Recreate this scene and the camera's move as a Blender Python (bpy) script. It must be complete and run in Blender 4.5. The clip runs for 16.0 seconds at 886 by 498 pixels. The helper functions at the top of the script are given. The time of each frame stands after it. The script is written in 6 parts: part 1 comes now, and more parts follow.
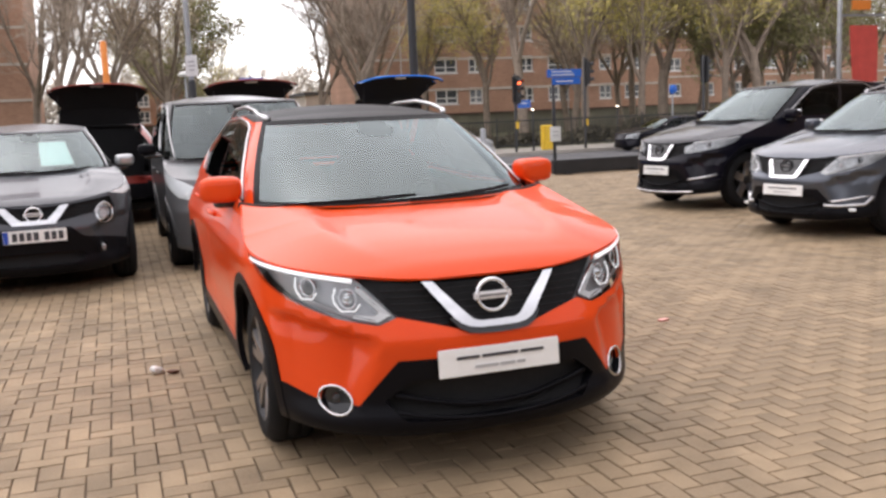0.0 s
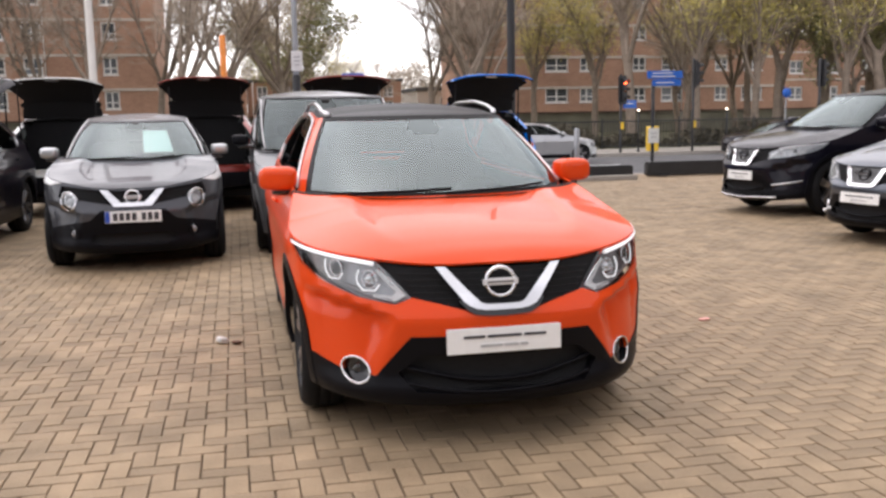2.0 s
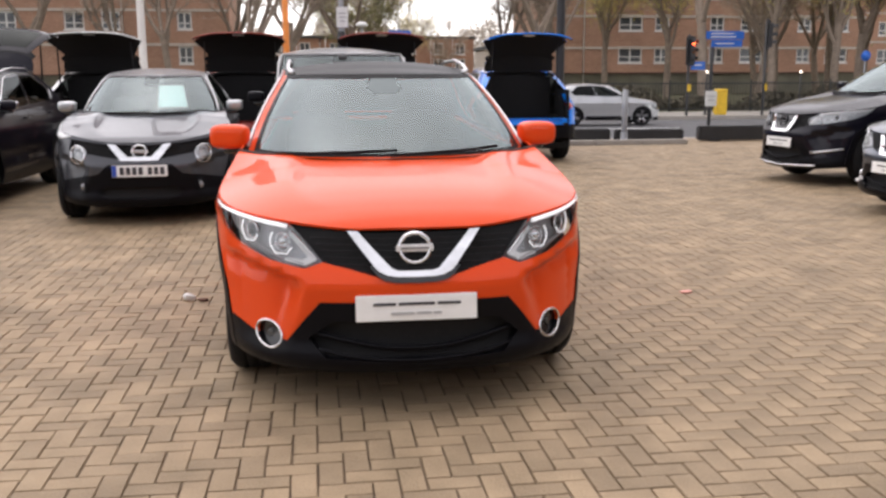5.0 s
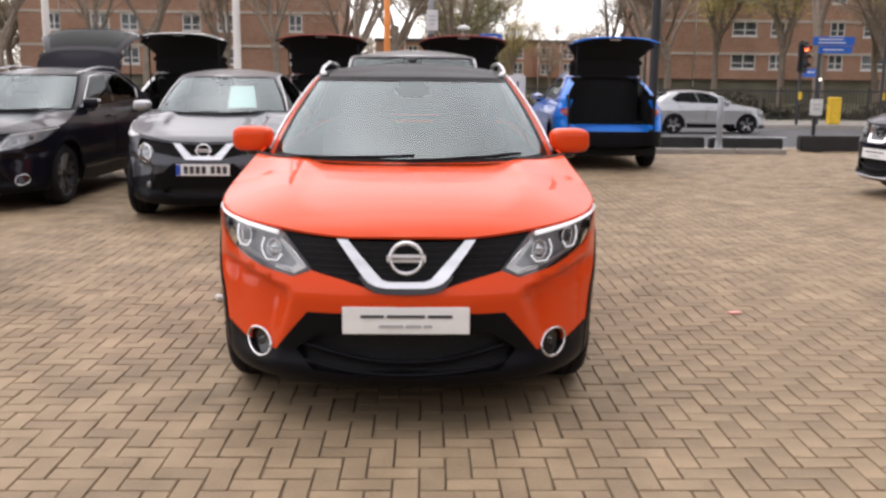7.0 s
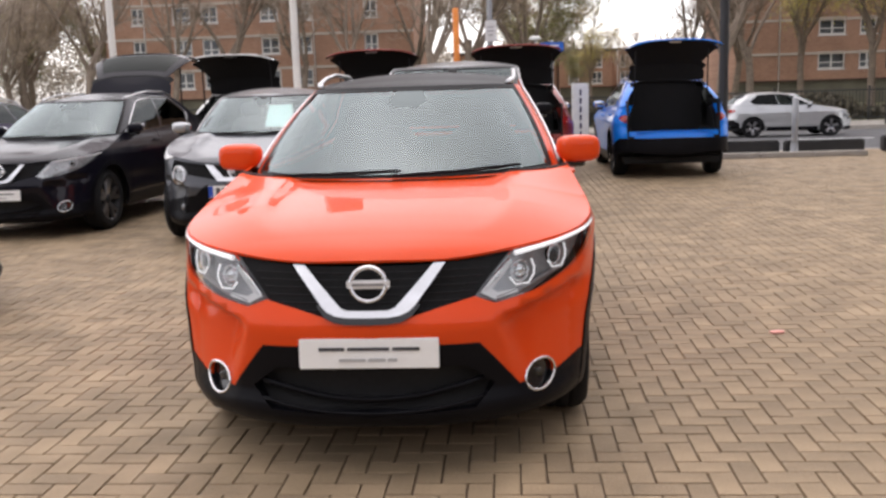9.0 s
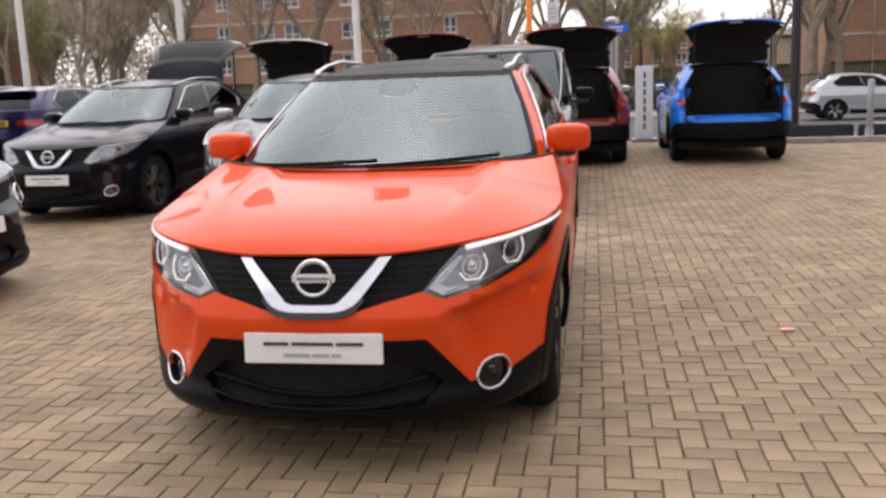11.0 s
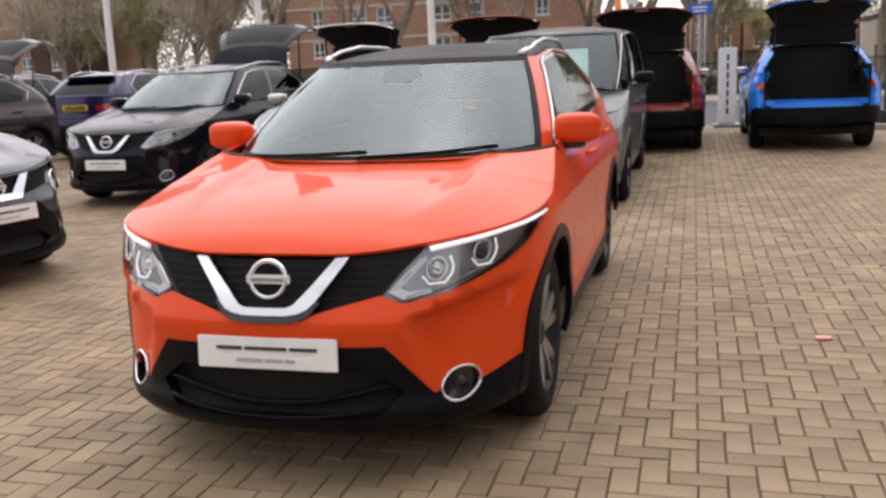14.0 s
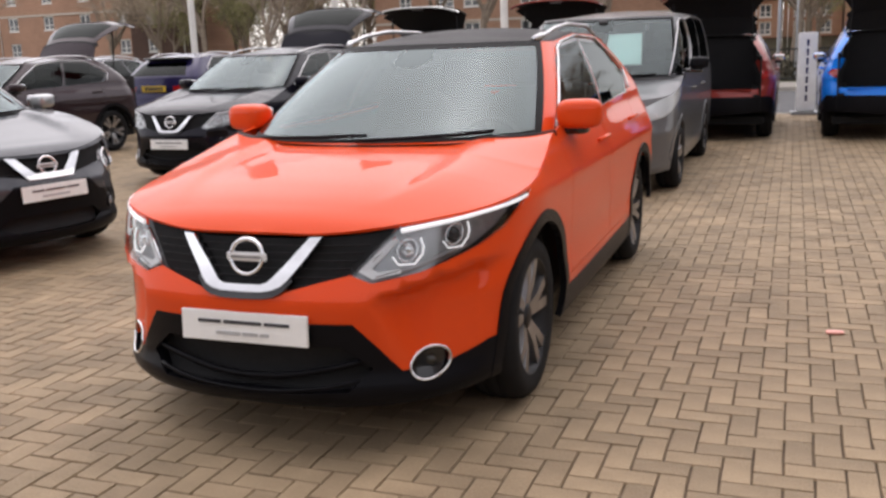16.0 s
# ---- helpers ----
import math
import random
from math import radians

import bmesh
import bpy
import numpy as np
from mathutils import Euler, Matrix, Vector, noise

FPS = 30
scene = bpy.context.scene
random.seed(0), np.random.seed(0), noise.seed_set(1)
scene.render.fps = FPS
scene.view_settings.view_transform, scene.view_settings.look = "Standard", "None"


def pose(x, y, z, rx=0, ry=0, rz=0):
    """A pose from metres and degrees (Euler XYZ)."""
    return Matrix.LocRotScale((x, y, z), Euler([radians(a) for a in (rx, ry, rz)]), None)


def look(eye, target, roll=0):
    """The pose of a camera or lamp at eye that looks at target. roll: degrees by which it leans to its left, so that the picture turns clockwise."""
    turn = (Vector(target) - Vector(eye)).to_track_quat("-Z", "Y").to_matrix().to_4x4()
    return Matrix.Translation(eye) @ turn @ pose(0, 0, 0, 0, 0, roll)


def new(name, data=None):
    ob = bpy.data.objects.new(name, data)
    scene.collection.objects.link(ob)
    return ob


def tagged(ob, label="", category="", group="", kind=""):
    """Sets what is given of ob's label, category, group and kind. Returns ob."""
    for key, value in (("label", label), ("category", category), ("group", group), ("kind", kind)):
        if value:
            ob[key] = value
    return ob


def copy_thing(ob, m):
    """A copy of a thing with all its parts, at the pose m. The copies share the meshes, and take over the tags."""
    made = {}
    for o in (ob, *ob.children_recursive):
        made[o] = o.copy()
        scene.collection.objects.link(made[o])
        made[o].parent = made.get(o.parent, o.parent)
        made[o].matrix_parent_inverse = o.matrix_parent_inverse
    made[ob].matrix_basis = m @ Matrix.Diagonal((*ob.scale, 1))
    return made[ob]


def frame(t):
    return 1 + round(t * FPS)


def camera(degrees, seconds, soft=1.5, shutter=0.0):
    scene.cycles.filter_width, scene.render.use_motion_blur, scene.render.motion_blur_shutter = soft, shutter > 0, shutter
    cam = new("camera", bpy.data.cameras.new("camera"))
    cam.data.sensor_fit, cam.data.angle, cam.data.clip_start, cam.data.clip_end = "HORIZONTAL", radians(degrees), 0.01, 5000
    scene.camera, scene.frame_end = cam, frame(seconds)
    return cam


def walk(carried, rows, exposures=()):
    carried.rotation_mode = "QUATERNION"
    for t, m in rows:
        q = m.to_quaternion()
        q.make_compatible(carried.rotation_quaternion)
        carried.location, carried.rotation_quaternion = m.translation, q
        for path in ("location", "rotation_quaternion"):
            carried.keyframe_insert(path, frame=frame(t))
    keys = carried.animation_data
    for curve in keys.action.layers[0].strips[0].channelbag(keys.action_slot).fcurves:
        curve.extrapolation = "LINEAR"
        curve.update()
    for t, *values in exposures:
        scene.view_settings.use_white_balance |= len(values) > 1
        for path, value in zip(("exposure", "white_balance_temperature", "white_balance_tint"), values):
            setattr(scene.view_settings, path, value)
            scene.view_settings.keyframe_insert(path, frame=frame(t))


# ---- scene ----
cam = camera(51.1, 16.0, 2.8)
PATH = [
    (0, (-1.384, -3.344, 1.461), (-0.735, -1.474, 1.173), -2.4),
    (0.5, (-1.201, -3.419, 1.471), (-0.64, -1.521, 1.186), -1.8),
    (1, (-1.106, -3.532, 1.472), (-0.638, -1.609, 1.182), -1.6),
    (1.5, (-1.106, -3.696, 1.47), (-0.674, -1.764, 1.187), -1.7),
    (2, (-1.111, -3.823, 1.469), (-0.686, -1.89, 1.181), -1.0),
    (2.5, (-1.084, -3.885, 1.477), (-0.655, -1.95, 1.209), -0.0),
    (3, (-0.966, -3.938, 1.473), (-0.555, -1.999, 1.209), -0.8),
    (3.5, (-0.766, -4.014, 1.455), (-0.436, -2.057, 1.207), -0.2),
    (4, (-0.642, -4.016, 1.45), (-0.422, -2.049, 1.168), 2.0),
    (4.5, (-0.544, -3.873, 1.458), (-0.281, -1.917, 1.138), 1.8),
    (5, (-0.408, -3.817, 1.466), (-0.142, -1.87, 1.094), -0.2),
    (5.2, (-0.326, -3.824, 1.474), (-0.116, -1.869, 1.105), -0.8),
    (7.3, (0.108, -3.589, 1.462), (0.14, -1.623, 1.096), 0.3),
    (7.5, (0.14, -3.532, 1.455), (0.174, -1.566, 1.086), -0.3),
    (8, (0.327, -3.47, 1.44), (0.301, -1.497, 1.111), -1.5),
    (8.5, (0.463, -3.424, 1.439), (0.358, -1.455, 1.106), -1.8),
    (9, (0.526, -3.273, 1.428), (0.382, -1.306, 1.094), -1.8),
    (11.3, (1.028, -3.054, 1.437), (0.684, -1.118, 1.07), -1.7),
    (11.5, (1.027, -2.991, 1.429), (0.675, -1.058, 1.061), -1.2),
    (12, (1.084, -2.888, 1.439), (0.707, -0.965, 1.042), -0.8),
    (12.5, (1.223, -2.872, 1.436), (0.756, -0.965, 1.053), -1.2),
    (13, (1.338, -2.892, 1.437), (0.798, -1.002, 1.07), -1.6),
    (13.5, (1.376, -2.855, 1.43), (0.828, -0.968, 1.055), -1.5),
    (14, (1.408, -2.782, 1.437), (0.889, -0.891, 1.045), -2.4),
    (14.5, (1.579, -2.748, 1.434), (1.02, -0.869, 1.04), -1.7),
    (15, (1.695, -2.745, 1.433), (1.109, -0.872, 1.049), -1.6),
    (15.5, (1.771, -2.743, 1.431), (1.128, -0.893, 1.029), -2.1),
    (16, (1.812, -2.726, 1.431), (1.117, -0.898, 1.012), -2.1),
]
walk(cam, [(t, look(eye, target, roll)) for t, eye, target, roll in PATH], [(0, 0.34, 6700, 17), (5, 0.28, 6700, 17), (9, 0.21, 6700, 17), (16, 0.15, 6700, 17)])
SKY, SUN, HORIZON, ZENITH = 0.20, 1.05, 1.2, 1.55

# ---- sky and light ----
world = bpy.data.worlds.new("overcast_sky")
scene.world = world
world.use_nodes = True
wn, wl = world.node_tree.nodes, world.node_tree.links
sky = wn.new("ShaderNodeTexSky")
sky.sky_type, sky.sun_disc = 'NISHITA', False
sky.sun_elevation, sky.sun_rotation = radians(68), radians(-18)
sky.air_density, sky.dust_density, sky.ozone_density = 1.0, 0.6, 1.0
pale = wn.new("ShaderNodeHueSaturation")
pale.inputs["Saturation"].default_value = 0.15
wl.new(sky.outputs[0], pale.inputs["Color"])
# broken cloud: two scales of grey over the milky sky
dome = wn.new("ShaderNodeTexCoord")
cloud = wn.new("ShaderNodeTexNoise")
cloud.inputs["Scale"].default_value, cloud.inputs["Detail"].default_value = 2.2, 6.0
ramp = wn.new("ShaderNodeMapRange")
ramp.inputs["From Min"].default_value, ramp.inputs["From Max"].default_value = 0.3, 0.7
ramp.inputs["To Min"].default_value, ramp.inputs["To Max"].default_value = 0.72, 1.25
mul = wn.new("ShaderNodeMix")
mul.data_type, mul.blend_type = 'RGBA', 'MULTIPLY'
mul.inputs["Factor"].default_value = 1.0
wl.new(dome.outputs["Generated"], cloud.inputs["Vector"])
wl.new(cloud.outputs["Fac"], ramp.inputs["Value"])
wl.new(pale.outputs[0], mul.inputs["A"])
# overcast dome: brighter overhead than at the horizon
split = wn.new("ShaderNodeSeparateXYZ")
rise = wn.new("ShaderNodeMapRange")
rise.inputs["From Min"].default_value, rise.inputs["From Max"].default_value = 0.0, 0.9
rise.inputs["To Min"].default_value, rise.inputs["To Max"].default_value = HORIZON, ZENITH
both_ = wn.new("ShaderNodeMath")
both_.operation = 'MULTIPLY'
wl.new(dome.outputs["Generated"], split.inputs[0])
wl.new(split.outputs["Z"], rise.inputs["Value"])
wl.new(rise.outputs[0], both_.inputs[0])
wl.new(ramp.outputs[0], both_.inputs[1])
wl.new(both_.outputs[0], mul.inputs["B"])
wl.new(mul.outputs["Result"], wn["Background"].inputs["Color"])
wn["Background"].inputs["Strength"].default_value = SKY
sun = new("sun", bpy.data.lights.new("sun", 'SUN'))
sun.data.energy, sun.data.angle, sun.data.color = SUN, radians(100), (1.0, 0.96, 0.90)
sun.matrix_basis = look((-3, 9, 23), (0, 0, 0))


# ---- materials ----
def mat(name, base, rough=0.5, metal=0.0, var=0.12, scale=6.0, bump=0.0, bscale=60.0, coat=0.0, each=0.0,
        island=0.0, spec=0.5, second=None, glow=0.0):
    """A surface with colour varied at two scales, uneven gloss and fine relief."""
    m = bpy.data.materials.new(name)
    m.use_nodes = True
    n, l = m.node_tree.nodes, m.node_tree.links
    b = n["Principled BSDF"]
    b.inputs["Metallic"].default_value = metal
    b.inputs["Coat Weight"].default_value = coat
    b.inputs["Coat Roughness"].default_value = 0.025
    b.inputs["Specular IOR Level"].default_value = spec
    co = n.new("ShaderNodeTexCoord")
    big, fine = n.new("ShaderNodeTexNoise"), n.new("ShaderNodeTexNoise")
    big.inputs["Scale"].default_value, big.inputs["Detail"].default_value = scale, 4.0
    fine.inputs["Scale"].default_value, fine.inputs["Detail"].default_value = bscale, 3.0
    for t in (big, fine):
        l.new(co.outputs["Object"], t.inputs["Vector"])
    mix = n.new("ShaderNodeMix")
    mix.data_type = 'RGBA'
    lo = [c * (1 - var) for c in base]
    hi = [min(1, c * (1 + var)) for c in (second or base)]
    mix.inputs["A"].default_value, mix.inputs["B"].default_value = (*lo, 1), (*hi, 1)
    half = n.new("ShaderNodeMath")
    half.operation = 'MULTIPLY_ADD'
    half.inputs[1].default_value, half.inputs[2].default_value = 0.4, 0.0
    l.new(fine.outputs["Fac"], half.inputs[0])
    add = n.new("ShaderNodeMath")
    add.operation = 'MULTIPLY_ADD'
    add.inputs[1].default_value = 0.9
    l.new(big.outputs["Fac"], add.inputs[0])
    l.new(half.outputs[0], add.inputs[2])
    step = n.new("ShaderNodeMapRange")
    step.inputs["From Min"].default_value, step.inputs["From Max"].default_value = 0.4, 0.9
    l.new(add.outputs[0], step.inputs["Value"])
    l.new(step.outputs[0], mix.inputs["Factor"])
    colour = mix.outputs["Result"]
    for amount, node, out in ((each, "ShaderNodeObjectInfo", "Random"), (island, "ShaderNodeNewGeometry", "Random Per Island")):
        if amount:
            info = n.new(node)
            vary = n.new("ShaderNodeMapRange")
            vary.inputs["To Min"].default_value, vary.inputs["To Max"].default_value = 1 - amount, 1 + amount
            l.new(info.outputs[out], vary.inputs["Value"])
            tint = n.new("ShaderNodeMix")
            tint.data_type, tint.blend_type = 'RGBA', 'MULTIPLY'
            tint.inputs["Factor"].default_value = 1.0
            l.new(colour, tint.inputs["A"])
            l.new(vary.outputs[0], tint.inputs["B"])
            colour = tint.outputs["Result"]
    l.new(colour, b.inputs["Base Color"])
    gloss = n.new("ShaderNodeMapRange")
    gloss.inputs["To Min"].default_value, gloss.inputs["To Max"].default_value = rough * 0.85, min(1, rough * 1.15 + 0.01)
    l.new(fine.outputs["Fac"], gloss.inputs["Value"])
    l.new(gloss.outputs[0], b.inputs["Roughness"])
    if bump:
        rel = n.new("ShaderNodeBump")
        rel.inputs["Strength"].default_value, rel.inputs["Distance"].default_value = bump, 0.01
        l.new(fine.outputs["Fac"], rel.inputs["Height"])
        l.new(rel.outputs[0], b.inputs["Normal"])
    if glow:
        b.inputs["Emission Color"].default_value = (*base, 1)
        b.inputs["Emission Strength"].default_value = glow
    return m


def glass(name, tint, gloss=(1.0, 1.0, 1.0), rough=0.0, ior=1.62):
    """Thin sheet: what lies behind shows through the tint, gloss by Fresnel."""
    m = bpy.data.materials.new(name)
    m.use_nodes = True
    n, l = m.node_tree.nodes, m.node_tree.links
    n.remove(n["Principled BSDF"])
    clear, shine, mixer, fres = (n.new(k) for k in ("ShaderNodeBsdfTransparent", "ShaderNodeBsdfGlossy", "ShaderNodeMixShader", "ShaderNodeFresnel"))
    clear.inputs[0].default_value = (*tint, 1)
    shine.inputs["Roughness"].default_value = rough
    shine.inputs["Color"].default_value = (*gloss, 1)
    fres.inputs["IOR"].default_value = ior
    l.new(fres.outputs[0], mixer.inputs[0])
    l.new(clear.outputs[0], mixer.inputs[1])
    l.new(shine.outputs[0], mixer.inputs[2])
    l.new(mixer.outputs[0], n["Material Output"].inputs["Surface"])
    return m


def paint(name, base, metal=0.0, rough=0.28, var=0.03, coat=0.6, spec=0.3):
    return mat(name, base, rough, metal, var, 1.5, 0, 900, coat=coat, spec=spec)


ORANGE = paint("orange_paint", (0.78, 0.072, 0.010), 0.0, 0.35, coat=0.50, spec=0.06)
BLACK_PAINT = paint("black_paint", (0.005, 0.0045, 0.010), 0.1, coat=0.36, spec=0.12)
GREY_PAINT = paint("grey_metallic_paint", (0.080, 0.084, 0.094), 0.25, coat=0.45, spec=0.12)
DARK_GREY_PAINT = paint("dark_grey_paint", (0.088, 0.098, 0.118), 0.6, coat=0.5)
BLUE_PAINT = paint("bright_blue_paint", (0.0, 0.20, 0.80), 0.1, coat=0.8, spec=0.08)
RED_PAINT = paint("dark_red_paint", (0.25, 0.026, 0.018), 0.25)
PURPLE_PAINT = paint("purple_blue_paint", (0.013, 0.009, 0.055), 0.3, coat=0.5)
BROWN_PAINT = paint("brown_black_paint", (0.026, 0.013, 0.017), 0.3, coat=0.5)
WHITE_PAINT = paint("white_paint", (0.75, 0.75, 0.73))
SILVER_PAINT = paint("silver_paint", (0.5, 0.51, 0.52), 0.7)
VAN_PAINT = paint("van_grey_paint", (0.15, 0.152, 0.157), 0.25, coat=0.5, spec=0.12)
PLASTIC = mat("black_plastic", (0.006, 0.006, 0.008), 0.36, 0, 0.2, 5, 0.10, 700, spec=0.10)
GLOSS_BLACK = mat("gloss_black", (0.008, 0.008, 0.009), 0.16, 0, 0.1, 5, 0, 200, coat=0.4)
LINER = mat("dark_liner", (0.007, 0.007, 0.008), 0.9, 0, 0.2, 5)
RUBBER = mat("tyre_rubber", (0.011, 0.011, 0.012), 0.8, 0, 0.3, 7, 0.25, 160, spec=0.2)
CHROME = mat("chrome", (0.82, 0.82, 0.83), 0.07, 1.0, 0.03, 4)
SATIN = mat("satin_aluminium", (0.62, 0.62, 0.63), 0.28, 1.0, 0.05, 6)
ALLOY = mat("machined_alloy", (0.36, 0.36, 0.375), 0.3, 1.0, 0.1, 9)
DARK_ALLOY = mat("dark_alloy", (0.018, 0.018, 0.02), 0.5, 0.4, 0.1, 9)
LAMP_GREY = mat("lamp_housing", (0.34, 0.345, 0.36), 0.22, 0.3, 0.25, 20)
LAMP_WHITE = mat("lamp_white", (0.86, 0.87, 0.88), 0.25, 0, 0.05, 20)
LAMP_PALE = mat("pale_lamp_housing", (0.58, 0.59, 0.61), 0.2, 0.2, 0.3, 25)
LAMP_LIT = mat("daytime_light_guide", (0.9, 0.92, 0.94), 0.25, 0, 0.05, 20, glow=0.5)
RED_LENS = mat("red_lens", (0.35, 0.012, 0.012), 0.12, 0, 0.15, 30, coat=1.0)
BADGE = mat("badge_silver", (0.80, 0.80, 0.81), 0.3, 0.1, 0.05, 20)
AMBER = mat("amber_lens", (0.16, 0.05, 0.01), 0.15, 0, 0.1, 30)
WINDSCREEN = glass("windscreen_glass", (0.72, 0.82, 0.80), (0.86, 0.98, 0.99), ior=1.9)
SIDE_GLASS = glass("side_glass", (0.30, 0.36, 0.34), (0.5, 0.53, 0.52), ior=1.45)
PRIVACY = glass("privacy_glass", (0.02, 0.022, 0.021), (0.5, 0.53, 0.52), ior=1.45)
MIRROR_MOUNT = glass("sensor_cover", (0.012, 0.012, 0.013), (0.86, 0.98, 0.99), ior=1.74)
LENS = glass("clear_lens", (0.93, 0.95, 0.95))
PANEL_GLASS = mat("black_roof_glass", (0.006, 0.006, 0.007), 0.40, 0, 0.1, 3, spec=0.06)
FRIT = mat("black_frit", (0.006, 0.006, 0.007), 0.5, 0, 0.1, 5, 0, 200, spec=0.1)
SEAT = mat("dark_seat_cloth", (0.022, 0.022, 0.024), 0.85, 0, 0.2, 12, 0.3, 500)
DASH = mat("dashboard_plastic", (0.02, 0.02, 0.021), 0.7, 0, 0.1, 8)
FELT = mat("grey_lining_felt", (0.045, 0.045, 0.048), 0.9, 0, 0.2, 15, 0.2, 400)
PLATE_WHITE = mat("plate_white", (0.90, 0.90, 0.88), 0.4, 0, 0.03, 20)
PLATE_YELLOW = mat("plate_yellow", (0.75, 0.50, 0.04), 0.4, 0, 0.05, 20)
PLATE_BLUE = mat("plate_blue", (0.02, 0.08, 0.45), 0.4, 0, 0.05, 20)
INK = mat("dark_ink", (0.05, 0.05, 0.055), 0.6, 0, 0.05, 20)
PALE_INK = mat("pale_ink", (0.45, 0.45, 0.45), 0.6, 0, 0.05, 20)
PAPER = mat("pale_paper", (0.70, 0.86, 0.84), 0.6, 0, 0.04, 10)


# ---- small mesh tools ----
def mesh(name, verts, faces, material, normals=None, smooth=True):
    me = bpy.data.meshes.new(name)
    me.from_pydata(np.asarray(verts, float).tolist(), [], [list(map(int, f)) for f in faces])
    me.materials.append(material)
    if smooth:
        me.polygons.foreach_set("use_smooth", [True] * len(me.polygons))
    if normals is not None:
        me.normals_split_custom_set_from_vertices(np.asarray(normals, float).tolist())
    me.update()
    return me


def piece(name, me, parent=None, label="", m=None):
    ob = new(name, me)
    ob.parent = parent
    if m is not None:
        ob.matrix_basis = m
    return tagged(ob, label)


def part(name, bm, material, parent=None, label="", m=None, smooth=False):
    me = bpy.data.meshes.new(name)
    bm.to_mesh(me)
    bm.free()
    me.materials.append(material)
    if smooth:
        me.polygons.foreach_set("use_smooth", [True] * len(me.polygons))
    return piece(name, me, parent, label, m)


def thing(name, label, category, m, group="", kind=""):
    ob = new(name)
    ob.matrix_basis = m
    ob.empty_display_size = 0.2
    return tagged(ob, label, category, group, kind)


def slab(bm, x0, x1, y0, y1, z0, z1, bevel=0.0):
    """A box between the given limits, its edges eased."""
    r = bmesh.ops.create_cube(bm, size=1)
    bmesh.ops.scale(bm, vec=(x1 - x0, y1 - y0, z1 - z0), verts=r["verts"])
    bmesh.ops.translate(bm, vec=((x0 + x1) / 2, (y0 + y1) / 2, (z0 + z1) / 2), verts=r["verts"])
    if bevel:
        es = list({e for v in r["verts"] for e in v.link_edges})
        bmesh.ops.bevel(bm, geom=es, offset=bevel, segments=2, affect='EDGES')
    return bm


def box(name, x0, x1, y0, y1, z0, z1, material, parent=None, bevel=0.0, label="", m=None):
    return part(name, slab(bmesh.new(), x0, x1, y0, y1, z0, z1, bevel), material, parent, label, m)


def tube_data(path, radius, sides=8, closed=False, base=0):
    """Vertices and faces of a pipe along a path; the radius may vary along it."""
    p = np.asarray(path, float)
    n = len(p)
    r = np.broadcast_to(np.asarray(radius, float), (n,))
    tan = np.roll(p, -1, 0) - np.roll(p, 1, 0) if closed else np.gradient(p, axis=0)
    tan /= np.linalg.norm(tan, axis=1, keepdims=True) + 1e-12
    ref = np.array((0, 0, 1.0)) if abs(tan[:, 2]).mean() < 0.8 else np.array((1.0, 0, 0))
    a = np.cross(tan, ref)
    a /= np.linalg.norm(a, axis=1, keepdims=True) + 1e-12
    b = np.cross(tan, a)
    th = np.linspace(0, 2 * np.pi, sides, endpoint=False)
    v = p[:, None] + r[:, None, None] * (np.cos(th)[None, :, None] * a[:, None] + np.sin(th)[None, :, None] * b[:, None])
    f = []
    for i in range(n if closed else n - 1):
        j = (i + 1) % n
        for k in range(sides):
            q = (k + 1) % sides
            f.append((base + i * sides + k, base + i * sides + q, base + j * sides + q, base + j * sides + k))
    if not closed:
        f.append(tuple(base + k for k in range(sides))[::-1])
        f.append(tuple(base + (n - 1) * sides + k for k in range(sides)))
    return v.reshape(-1, 3), f


def tube(name, path, radius, material, parent=None, sides=8, closed=False, label=""):
    v, f = tube_data(path, radius, sides, closed)
    return piece(name, mesh(name, v, [g[::-1] for g in f], material), parent, label)


def pad(name, size, place, material, parent=None, power=0.45, turn=(0, 0, 0), label="", res=14):
    """A soft rounded block (superellipsoid)."""
    u, w = np.linspace(-np.pi / 2, np.pi / 2, res), np.linspace(-np.pi, np.pi, 2 * res, endpoint=False)
    c = lambda t: np.sign(np.cos(t)) * np.abs(np.cos(t)) ** power
    s = lambda t: np.sign(np.sin(t)) * np.abs(np.sin(t)) ** power
    U, Wd = np.meshgrid(u, w, indexing="ij")
    v = np.stack((c(U) * c(Wd), c(U) * s(Wd), s(U)), -1).reshape(-1, 3) * np.array(size) / 2
    k = 2 * res
    f = [(i * k + j, i * k + (j + 1) % k, (i + 1) * k + (j + 1) % k, (i + 1) * k + j) for i in range(res - 1) for j in range(k)]
    rot = np.array(Euler([radians(a) for a in turn]).to_matrix())
    return piece(name, mesh(name, v @ rot.T + np.array(place), f, material), parent, label)


def lathe(name, profile, material, parent=None, sides=40, axis="x", m=None, label=""):
    """A turned body: profile of (radius, along) round the axis."""
    pr = np.asarray(profile, float)
    th = np.linspace(0, 2 * np.pi, sides, endpoint=False)
    ring = np.stack((np.broadcast_to(pr[:, 1, None], (len(pr), sides)), pr[:, 0, None] * np.cos(th), pr[:, 0, None] * np.sin(th)), -1)
    if axis == "z":
        ring = ring[..., [1, 2, 0]]
    v = ring.reshape(-1, 3)
    f = [(i * sides + j, i * sides + (j + 1) % sides, (i + 1) * sides + (j + 1) % sides, (i + 1) * sides + j)
         for i in range(len(pr) - 1) for j in range(sides)]
    return piece(name, mesh(name, v, f, material), parent, label, m)


